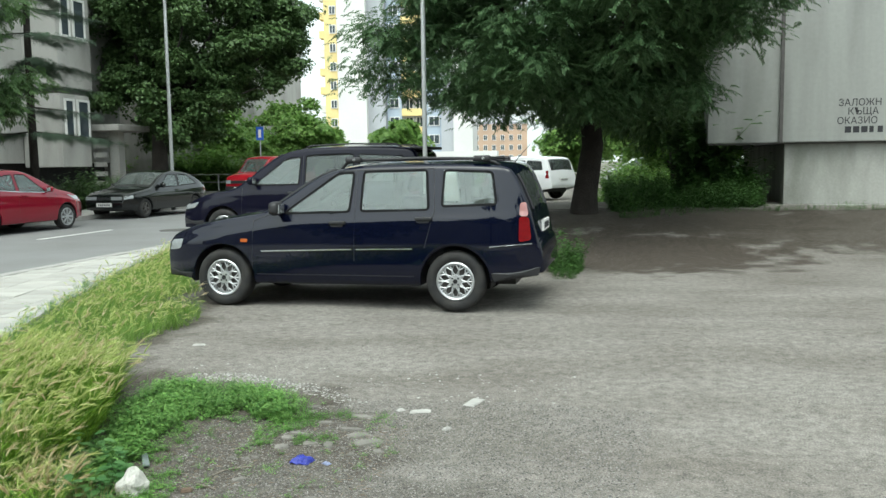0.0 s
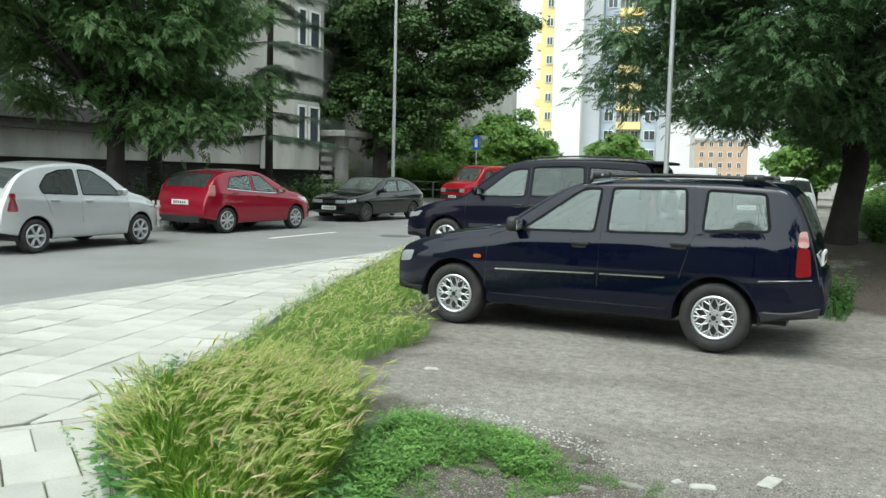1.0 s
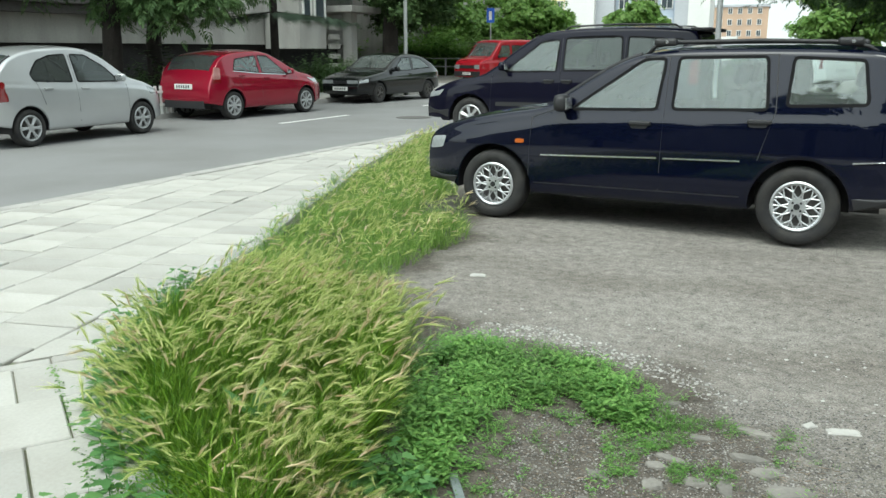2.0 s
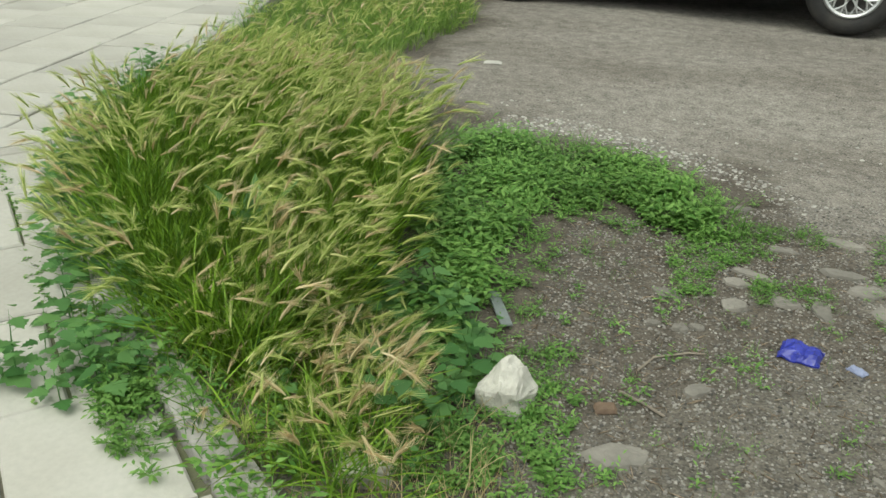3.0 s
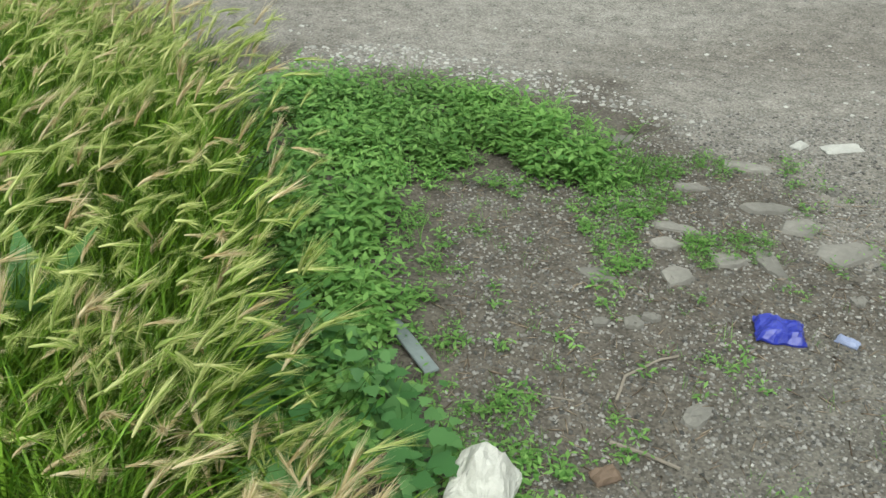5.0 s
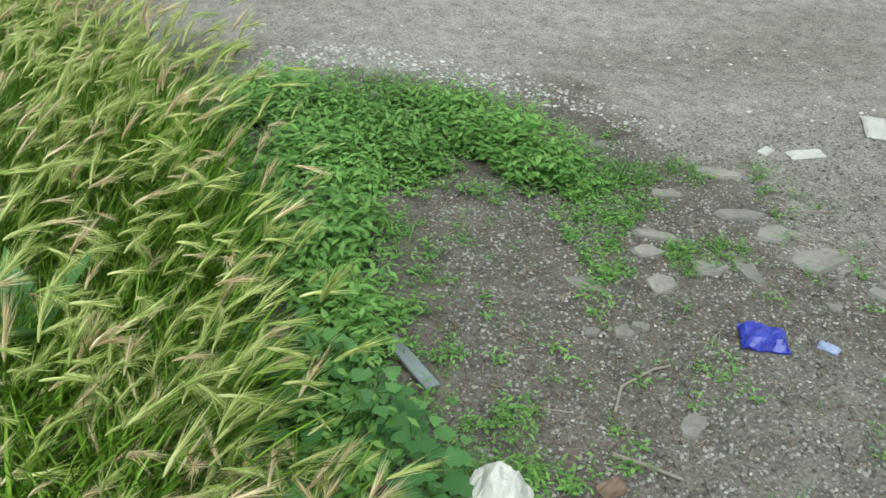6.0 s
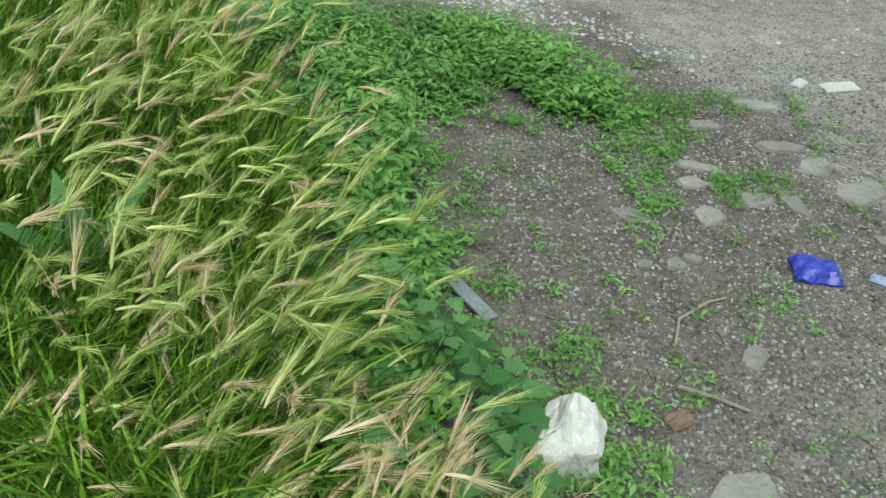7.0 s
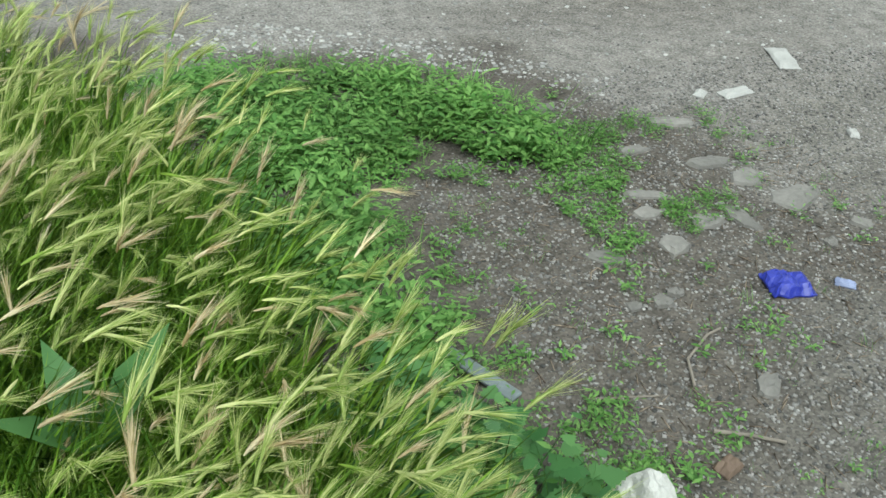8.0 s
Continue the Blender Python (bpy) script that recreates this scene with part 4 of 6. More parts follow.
RIPE = leafy("ripe_ear", (0.46, 0.35, 0.16), (0.90, 0.80, 0.56), 0.6, 0.4, 0.25)
GREENS = leafy("low_herb", (0.07, 0.18, 0.032), (0.22, 0.39, 0.10), 0.5, 0.3, 0.45)
WEED = leafy("broad_weed", (0.065, 0.175, 0.05), (0.16, 0.32, 0.105), 0.5, 0.4)
DRY = leafy("dry_stalk", (0.11, 0.08, 0.058), (0.34, 0.27, 0.20), 0.8, 0.2)
DEAD = leafy("dead_grass", (0.34, 0.25, 0.13), (0.62, 0.52, 0.32), 0.8, 0.3)


def scattered(name, shapes, places, turns, sizes, leans, mat, parent=None):
    """Many copies of small shapes in one mesh. places: n x 3, turns: angles, sizes: n or n x 3, leans: n x 2 (slope of z towards x and y)."""
    vs, fs, base = [], [], 0
    which = rng.integers(0, len(shapes), len(places))
    sizes = np.asarray(sizes, dtype=float)
    sizes = sizes[:, None] * np.ones(3) if sizes.ndim == 1 else sizes
    for k, (v, f) in enumerate(shapes):
        idx = np.nonzero(which == k)[0]
        if not len(idx):
            continue
        v, f = np.asarray(v, dtype=float), np.asarray(f, dtype=int)
        p = v[None] * sizes[idx][:, None, :]
        c, s = np.cos(turns[idx])[:, None], np.sin(turns[idx])[:, None]
        x, y, z = p[..., 0] * c - p[..., 1] * s, p[..., 0] * s + p[..., 1] * c, p[..., 2]
        h = np.abs(z) * np.abs(z) / np.maximum(0.05, sizes[idx][:, None, 2])
        x, y = x + leans[idx][:, None, 0] * h, y + leans[idx][:, None, 1] * h
        out = np.stack([x, y, z], -1) + places[idx][:, None, :]
        vs.append(out.reshape(-1, 3))
        fs.append((f[None] + (np.arange(len(idx)) * len(v))[:, None, None] + base).reshape(-1, 3))
        base += len(idx) * len(v)
    return arrays(name, np.concatenate(vs), np.concatenate(fs), mat, parent, smooth=False)


def within_polygon(poly, n):
    """n random spots inside a polygon of the plan."""
    xs, ys = [p[0] for p in poly], [p[1] for p in poly]
    out = []
    while len(out) < n:
        x, y = rng.uniform(min(xs), max(xs)), rng.uniform(min(ys), max(ys))
        if inside(poly, x, y):
            out.append((x, y))
    return np.array(out)


def on_ground(spots, sink=0.01):
    """Spots lifted to the ground, or to the top of the slabs on the paving."""
    heights = [lay(x, y) for x, y in spots]
    return np.array([(x, y, 0.028 if -0.08 < h < -0.038 else h - sink) for (x, y), h in zip(spots, heights)])


def blade(height=1.0, width=0.02, bend=0.35, parts=3, side=0.0):
    """A folded grass blade that bends towards +x."""
    v, f = [], []
    for k in range(parts + 1):
        t = k / parts
        w = width * (1 - t) ** 0.6 * (0.5 + t if t < 0.5 else 1.0)
        x, z = bend * t * t, height * (t - 0.25 * bend * t * t)
        v += [(x, -w, z), (x - w * 0.5, 0, z + 0.0), (x, w, z)]
    for k in range(parts):
        a, b = 3 * k, 3 * k + 3
        f += [(a, a + 1, b + 1), (a, b + 1, b), (a + 1, a + 2, b + 2), (a + 1, b + 2, b + 1)]
    return np.array(v), np.array(f)


def merge(*shapes):
    v, f, n = [], [], 0
    for a, b in shapes:
        v.append(np.asarray(a))
        f.append(np.asarray(b) + n)
        n += len(a)
    return np.concatenate(v), np.concatenate(f)


def moved(shape, x=0, y=0, z=0, turn=0.0, tip=0.0, size=1.0):
    v, f = np.array(shape[0], dtype=float) * size, shape[1]
    c, s = math.cos(tip), math.sin(tip)
    v = np.stack([v[:, 0] * c + v[:, 2] * s, v[:, 1], -v[:, 0] * s + v[:, 2] * c], -1)
    c, s = math.cos(turn), math.sin(turn)
    return np.stack([v[:, 0] * c - v[:, 1] * s, v[:, 0] * s + v[:, 1] * c, v[:, 2]], -1) + (x, y, z), f


def tuft(blades, height, width, spread, seed):
    r = np.random.default_rng(seed)
    return merge(*[moved(blade(height * r.uniform(0.6, 1.0), width * r.uniform(0.7, 1.2), r.uniform(0.1, 0.55) * height), spread * r.normal(), spread * r.normal(), 0, r.uniform(0, 6.28)) for _ in range(blades)])


def ear(seed, arc):
    """A barley ear: a slim spindle that arcs towards +x, with long awns that run on along it."""
    r = np.random.default_rng(seed)
    v, f = [], []
    length = 0.046

    def axis(s):
        a = arc * s
        return (length * (1 - math.cos(a)) / arc, length * math.sin(a) / arc, a)

    prof = [(0.0, 0.0014), (0.2, 0.0031), (0.5, 0.0034), (0.8, 0.0024), (1.0, 0.0008)]
    for s, w in prof:
        x, z, a = axis(s)
        v += [(x + w * math.cos(b) * math.cos(a), w * math.sin(b), z - w * math.cos(b) * math.sin(a)) for b in (0, 1.57, 3.14, 4.71)]
    for k in range(len(prof) - 1):
        for j in range(4):
            a, b, c, d = 4 * k + j, 4 * k + (j + 1) % 4, 4 * k + 4 + (j + 1) % 4, 4 * k + 4 + j
            f += [(a, b, c), (a, c, d)]
    for k in range(40):
        x, z, a = axis(r.uniform(0.05, 1.0))
        turn, open_by, reach = r.uniform(0, 6.28), abs(r.normal(0.0, 0.2)) + 0.06, r.uniform(0.035, 0.085)
        u, w = math.cos(turn) * math.sin(open_by), math.sin(turn) * math.sin(open_by)
        dx, dz = u * math.cos(a + 0.15) + math.cos(open_by) * math.sin(a + 0.15), math.cos(open_by) * math.cos(a + 0.15) - u * math.sin(a + 0.15)
        n, g = len(v), 0.0009
        v += [(x - g * math.sin(turn), g * math.cos(turn), z), (x + g * math.sin(turn), -g * math.cos(turn), z), (x + dx * reach, w * reach, z + dz * reach)]
        f.append((n, n + 1, n + 2))
    return np.array(v), np.array(f)


# outlines of the tall growth
TALL = [(-3.08, 5.63), (-2.86, 4.8), (-2.42, 4.09), (-1.9, 3.6), (-1.54, 3.33), (-1.38, 3.25), (-1.3, 3.5), (-1.36, 3.98), (-1.49, 4.44), (-1.64, 4.85), (-1.88, 5.36), (-2.25, 5.7), (-2.67, 5.9)]
NEXT = [(-3.4, 6.62), (-3.08, 5.67), (-2.67, 5.9), (-2.23, 5.95), (-2.23, 6.85), (-2.14, 7.52), (-2.35, 8), (-3, 8.34), (-2.92, 9.47), (-4.25, 11.8), (-4.7, 14.2), (-5.15, 14.2), (-4.4, 10.55), (-3.69, 7.72)]


def rim_distance(poly, x, y):
    best = 9.0
    for i in range(len(poly)):
        a, b, p = Vector(poly[i - 1]), Vector(poly[i]), Vector((x, y))
        t = min(1, max(0, (p - a).dot(b - a) / (b - a).length_squared))
        best = min(best, (p - a - (b - a) * t).length)
    return best


def barley(name, label, poly, n, low, high, lean, seed, blades=None, ripe=0.2):
    spots = on_ground(within_polygon(poly, n))
    # taller in clumps, and each clump leans its own way
    clump = np.array([0.5 + 0.5 * noise.noise((x * 1.6, y * 1.6, seed)) for x, y, z in spots])
    swing = np.array([(noise.noise((x * 2.3, y * 2.3, seed + 9)), noise.noise((x * 2.3, y * 2.3, seed + 17))) for x, y, z in spots])
    tall = low + (high - low) * np.clip(clump + rng.normal(0, 0.25, n), 0, 1)
    tall = tall * np.array([1 - 0.4 * ramp(y, 4.3, 5.6) for x, y, z in spots])
    turns = rng.uniform(0, 6.28, n)
    wind = np.array(lean) + 0.45 * swing + rng.normal(0, 0.16, (n, 2))
    stalk = [merge(blade(1.0, 0.0026, 0.05, 5), moved(blade(0.6, 0.0065, 0.34), 0, 0, 0.12, r), moved(blade(0.5, 0.006, 0.3), 0, 0, 0.3, r + 2.4), moved(blade(0.4, 0.006, 0.25), 0, 0, 0.02, r + 4.4)) for r in (0.3, 1.9, 3.6, 5.1)]
    grass = scattered(name, stalk, spots, turns, np.stack([np.full(n, 0.62), np.full(n, 0.62), tall], -1), wind, blades or GRASS)
    tagged(grass, label, "grass", kind="stuff")
    # ears sit on the tips and nod with the wind
    tips = spots + np.stack([wind[:, 0] * tall + 0.031 * np.cos(turns), wind[:, 1] * tall + 0.031 * np.sin(turns), tall * 0.985], -1)
    nod = [moved(ear(k, a), 0, 0, 0, 0, t) for k, (t, a) in enumerate(((0.45, 0.2), (0.8, 0.35), (0.6, 0.3), (1.15, 0.25), (0.95, 0.15), (1.4, 0.3), (0.3, 0.25)))]
    dirs = np.arctan2(wind[:, 1], wind[:, 0]) + rng.normal(0, 0.55, n)
    size = rng.uniform(0.5, 1.05, n)
    old = rng.uniform(0, 1, n) < ripe
    for title, some, mat in (("seed_heads", ~old, STRAW), ("ripe_seed_heads", old, RIPE)):
        ears = scattered(title, nod, tips[some], dirs[some], size[some], np.zeros((int(some.sum()), 2)), mat, grass)
        ears["kind"] = "stuff"
    return grass


def tufts(name, label, poly, n, shapes, low, high, lean, mat):
    spots = on_ground(within_polygon(poly, n))
    size = rng.uniform(low, high, n) * np.array([1 - 0.4 * ramp(y, 4.3, 5.6) for x, y, z in spots])
    return tagged(scattered(name, shapes, spots, rng.uniform(0, 6.28, n), size, np.stack([rng.normal(lean[0], 0.25, n), rng.normal(lean[1], 0.22, n)], -1), mat), label, "grass", kind="stuff")


barley("wild_barley", "tall wild barley with pale nodding ears, leaning in the wind", TALL, 1650, 0.2, 0.46, (0.42, 0.06), 3)
barley("leaning_barley", "barley leaning out over the paving edge", [(-2.9, 4.85), (-2.6, 4.6), (-1.85, 3.65), (-1.55, 3.4), (-1.75, 3.36), (-2.5, 4.1)], 300, 0.16, 0.36, (-0.25, -0.15), 6)
barley("thin_barley", "thin low barley at the front of the bed", [(-1.75, 3.4), (-1.3, 3.05), (-0.95, 2.98), (-1.0, 3.2), (-1.15, 3.5), (-1.36, 3.7)], 300, 0.1, 0.28, (0.15, 0.0), 4, None, 0.45)
barley("roadside_grass", "uncut pale green verge grass beside the paving", NEXT, 1800, 0.14, 0.46, (0.2, 0.05), 5, VERGE, 0.14)
tufts("long_grass", "long green grass among the barley", TALL, 4200, [tuft(8, 1.0, 0.013, 0.035, k) for k in range(6)], 0.18, 0.42, (0.32, 0.06), GRASS)
tufts("short_grass", "short pale green grass beside the paving", NEXT, 3000, [tuft(7, 1.0, 0.011, 0.06, k) for k in range(6)], 0.1, 0.4, (0.2, 0.1), VERGE)
tufts("dead_grass", "dead straw-coloured grass between the green growth", [(-3.0, 5.5), (-2.3, 5.3), (-2.0, 5.9), (-2.6, 6.4), (-3.2, 6.2)], 420, [tuft(7, 1.0, 0.012, 0.12, 70 + k) for k in range(4)], 0.08, 0.24, (0.3, 0.0), DEAD)
tufts("dead_grass", "thin dead grass and straw at the front of the bed", [(-1.75, 3.35), (-1.3, 3.02), (-0.8, 2.9), (-0.75, 3.3), (-1.15, 3.5), (-1.45, 3.6)], 260, [tuft(5, 1.0, 0.010, 0.2, 80 + k) for k in range(4)], 0.06, 0.18, (0.1, 0.0), DEAD)


def leaf_shape(length=1.0, width=0.3, fold=0.1, lobes=False):
    """A small leaf along +x, folded at its rib."""
    if lobes == "plain":
        return np.array([(0, 0, 0), (0.5 * length, width * length, 0.03 * length), (length, 0, -0.12 * length), (0.5 * length, -width * length, 0.03 * length)]), np.array([(0, 1, 2), (0, 2, 3)])
    if lobes:
        half = [(0, 0.010), (0.30, 0.012), (0.36, 0.18), (0.45, 0.34), (0.53, 0.22), (0.63, 0.28), (0.71, 0.15), (0.80, 0.17), (0.88, 0.07), (1.0, 0)]
    elif lobes is None:
        half = [(0, 0.02), (0.5, width), (1.0, 0)]
    else:
        half = [(0, 0.02), (0.25, 0.75 * width), (0.55, width), (1.0, 0)]
    v = [(x * length, 0, -0.12 * x * x * length) for x, w in half] + [(x * length, w * length, fold * w * length - 0.12 * x * x * length) for x, w in half] + [(x * length, -w * length, fold * w * length - 0.12 * x * x * length) for x, w in half]
    m = len(half)
    f = []
    for k in range(m - 1):
        f += [(k, k + 1, m + k + 1), (k, m + k + 1, m + k), (k, 2 * m + k + 1, k + 1), (k, 2 * m + k, 2 * m + k + 1)]
    return np.array(v), np.array(f)


def herb(leaves, reach, up, seed, lobes=False, width=0.3):
    """A small leafy plant about one unit high."""
    r = np.random.default_rng(seed)
    out = [blade(up, 0.02, 0.1, 2)]
    for k in range(leaves):
        t = (k + 1) / leaves
        out.append(moved(leaf_shape(reach * r.uniform(0.6, 1.1) * (1.1 - 0.5 * t), width, 0.06, lobes), 0.1 * t * t, 0, up * t, 2.4 * k + r.uniform(-0.4, 0.4), r.uniform(-0.3, 0.4)))
    return merge(*out)


def sprawl(stems, leaves, seed):
    """A low plant of arching stems, each with narrow leaves to both sides."""
    r = np.random.default_rng(seed)
    out = []
    for k in range(stems):
        a = 6.28 * k / stems + r.uniform(-0.5, 0.5)
        far, up = r.uniform(0.25, 0.75), r.uniform(0.6, 1.1)
        for j in range(leaves):
            t = (j + 1.5) / (leaves + 0.5)
            x, z = far * t * t, up * t * (1 - 0.22 * t)
            out.append(moved(leaf_shape(0.34 * (1.15 - 0.5 * t) * r.uniform(0.7, 1.1), 0.2, 0.15, None), x * math.cos(a), x * math.sin(a), z, a + (-1) ** j * r.uniform(0.5, 1.3), r.uniform(-0.6, 0.3)))
        out.append(moved(blade(up * 0.8, 0.012, far * 0.8, 3), 0, 0, 0, a))
    return merge(*out)


CARPET = [(-1.55, 5.24), (-1.29, 5.31), (-0.94, 5.24), (-0.65, 5.11), (-0.45, 4.9), (-0.34, 4.62), (-0.44, 4.43), (-0.64, 4.48), (-0.78, 4.6), (-0.94, 4.54), (-0.96, 4.25), (-0.94, 4.03), (-0.96, 3.75), (-0.83, 3.47), (-0.92, 3.24), (-1.22, 3.23), (-1.38, 4.17), (-1.56, 4.76)]
spots = within_polygon(CARPET, 1900)
thick = np.array([min(1.0, rim_distance(CARPET, x, y) / 0.14) * (0.6 + 0.8 * abs(noise.noise((x * 3, y * 3, 8)))) for x, y in spots])
gaps = np.array([noise.noise((x * 5.5, y * 5.5, 2)) for x, y in spots])
keep = (rng.uniform(0, 1, len(spots)) < 0.15 + 0.8 * thick) & (gaps > -0.28 + 0.3 * (thick < 0.5))
spots, thick = on_ground(spots[keep]), thick[keep]
n = len(spots)
tagged(scattered("low_herbs", [sprawl(5, 6, k) for k in range(8)], spots, rng.uniform(0, 6.28, n), rng.uniform(0.07, 0.165, n) * (0.4 + 0.7 * thick), rng.normal(0, 0.25, (n, 2)), GREENS), "carpet of low bright green herbs", "weeds", kind="stuff")
spots = on_ground(within_polygon(CARPET, 150))
n = len(spots)
tagged(scattered("fine_grass", [tuft(7, 1.0, 0.012, 0.08, 20 + k) for k in range(5)], spots, rng.uniform(0, 6.28, n), rng.uniform(0.06, 0.17, n), rng.normal(0, 0.3, (n, 2)), GREENS), "fine green grass among the herbs", "grass", kind="stuff")
# thin growth on the trodden soil
SOIL = [(-0.87, 3.14), (0.12, 3.05), (0.29, 4.25), (0.12, 4.72), (-0.33, 4.67), (-0.91, 4.52), (-0.94, 3.89)]
spots = on_ground(np.concatenate([within_polygon(SOIL, 900), within_polygon([(-0.6, 4.1), (-0.1, 4.2), (-0.1, 4.75), (-0.5, 4.7)], 650), within_polygon([(-0.42, 4.2), (-0.28, 4.15), (-0.25, 4.4), (-0.4, 4.45)], 200), within_polygon([(-0.9, 3.4), (-0.7, 3.3), (-0.75, 3.9), (-0.92, 3.9)], 260), within_polygon([(-0.95, 2.9), (0.2, 2.9), (0.2, 3.25), (-0.9, 3.35)], 300)]))
n = len(spots)
clumps = np.array([noise.noise((x * 7, y * 7, 5)) for x, y, z in spots])
spots = spots[clumps > 0.02]
n = len(spots)
tagged(scattered("sparse_weeds", [sprawl(3, 4, 40 + k) for k in range(4)] + [tuft(7, 0.9, 0.014, 0.15, 50 + k) for k in range(3)], spots, rng.uniform(0, 6.28, n), rng.uniform(0.02, 0.065, n), rng.normal(0, 0.3, (n, 2)), GREENS), "sparse small weeds on trodden soil", "weeds", kind="stuff")
# herbs round the pale rock and along the front
spots = on_ground(np.concatenate([within_polygon([(-1.2, 3.1), (-0.75, 3.0), (-0.64, 3.3), (-0.7, 3.58), (-0.86, 3.62), (-1.1, 3.45)], 130), within_polygon([(-0.7, 2.75), (0.3, 2.75), (0.25, 3.1), (-0.2, 3.2), (-0.65, 3.1)], 60), within_polygon([(-2.0, 3.45), (-1.55, 2.98), (-1.38, 2.95), (-1.6, 3.28), (-1.85, 3.55)], 70)]))
n = len(spots)
tagged(scattered("low_herbs", [sprawl(5, 6, k) for k in range(8)], spots, rng.uniform(0, 6.28, n), rng.uniform(0.035, 0.09, n), rng.normal(0, 0.25, (n, 2)), GREENS), "green herbs round the pale rock and the front soil", "weeds", kind="stuff")
# ragged weeds along the edging stones
spots = []
for (x0, y0), (x1, y1) in zip(EDGE[1:11], EDGE[2:11]):
    for _ in range(int((34 if y0 > 4.5 else 80) * math.hypot(x1 - x0, y1 - y0))):
        t = rng.uniform()
        spots.append((x0 + (x1 - x0) * t + rng.normal(0.02, 0.07), y0 + (y1 - y0) * t, 0.03))
spots = np.array(spots)
n = len(spots)
tagged(scattered("edge_weeds", [sprawl(4, 5, 400 + k) for k in range(4)] + [tuft(6, 1.3, 0.02, 0.12, 410 + k) for k in range(3)], spots, rng.uniform(0, 6.28, n), rng.uniform(0.04, 0.13, n), rng.normal(0, 0.35, (n, 2)), GREENS), "ragged low weeds along the edging stones", "weeds", kind="stuff")
# stragglers round the rim of the carpet
rim = [(CARPET[i - 1], CARPET[i]) for i in range(len(CARPET))]
spots = []
for (x0, y0), (x1, y1) in rim:
    for _ in range(int(60 * math.hypot(x1 - x0, y1 - y0))):
        t = rng.uniform()
        spots.append((x0 + (x1 - x0) * t + rng.normal(0, 0.055), y0 + (y1 - y0) * t + rng.normal(0, 0.055)))
spots = on_ground(np.array(spots))
n = len(spots)
tagged(scattered("stray_weeds", [sprawl(4, 5, 90 + k) for k in range(5)], spots, rng.uniform(0, 6.28, n), rng.uniform(0.02, 0.075, n), rng.normal(0, 0.3, (n, 2)), GREENS), "straggling low weeds round the herb carpet", "weeds", kind="stuff")
# broad-leaved weeds
spots = on_ground(np.concatenate([within_polygon([(-1.35, 3.2), (-0.95, 3.15), (-0.9, 3.6), (-1.05, 3.85), (-1.3, 3.75)], 24), within_polygon([(-3.3, 5.6), (-3.0, 5.6), (-2.35, 4.1), (-1.85, 3.55), (-2.15, 3.5), (-2.7, 4.1), (-3.05, 4.7)], 190), within_polygon([(-2.1, 3.5), (-1.75, 3.5), (-1.6, 3.25), (-1.7, 3.05), (-1.95, 3.1)], 12), within_polygon([(-1.95, 3.36), (-1.72, 3.38), (-1.55, 3.2), (-1.62, 3.06), (-1.82, 3.12)], 12), within_polygon([(-1.41, 3.75), (-1.14, 3.84), (-0.97, 3.71), (-0.88, 3.58), (-0.94, 3.41), (-1.1, 3.36), (-1.3, 3.4)], 28)]))
n = len(spots)
tagged(scattered("goosefoot_weeds", [herb(9, 0.58, 1.0, 60 + k, True) for k in range(6)], spots, rng.uniform(0, 6.28, n), rng.uniform(0.09, 0.19, n), rng.normal(0, 0.25, (n, 2)), WEED), "broad-leaved green weeds at the edge of the barley", "weeds", kind="stuff")
dock = thing("dock_plant", "dark green dock plant with long broad leaves", "plant", pose(-1.62, 3.72, 0.12))
for k, (a, size) in enumerate(((0.4, 0.3), (2.0, 0.25), (3.5, 0.27), (5.0, 0.22))):
    v, f = moved(leaf_shape(size * 0.75, 0.17, 0.25), 0, 0, 0.05, a, -1.05)
    arrays("leaf", v, f, WEED, dock)


# ---- trees ----
def leaf_spray(kind, seed):
    r = np.random.default_rng(seed)
    if kind == "ash":
        out = []
        for k in range(9):
            t = k / 8
            sidew = (-1) ** k
            out.append(moved(([(0, 0, 0), (0.5, 0.16, -0.05), (1, 0, -0.25), (0.5, -0.16, -0.05)], np.array([(0, 1, 2), (0, 2, 3)])), 0.9 * t, 0, -0.25 * t * t, sidew * (1.0 - 0.75 * t), r.uniform(0, 0.5), 0.5))
        return merge(*out)
    if kind == "needle":
        out = []
        for k in range(14):
            t = k / 13
            out.append(moved(([(0, 0.045, 0), (0, -0.045, 0), (1, 0, -0.1)], np.array([(0, 1, 2)])), t, 0, -0.1 * t, (-1) ** k * 0.9, 0.1, 0.45 * (1.15 - t)))
        return merge(*out)
    return merge(*[moved(([(0, 0, 0), (0.45, 0.36, 0.03), (1, 0, -0.15), (0.45, -0.36, 0.03)], np.array([(0, 1, 2), (0, 2, 3)])), r.normal() * 0.5, r.normal() * 0.5, r.normal() * 0.25, r.uniform(0, 6.28), r.uniform(-0.2, 0.7)) for _ in range(6)])


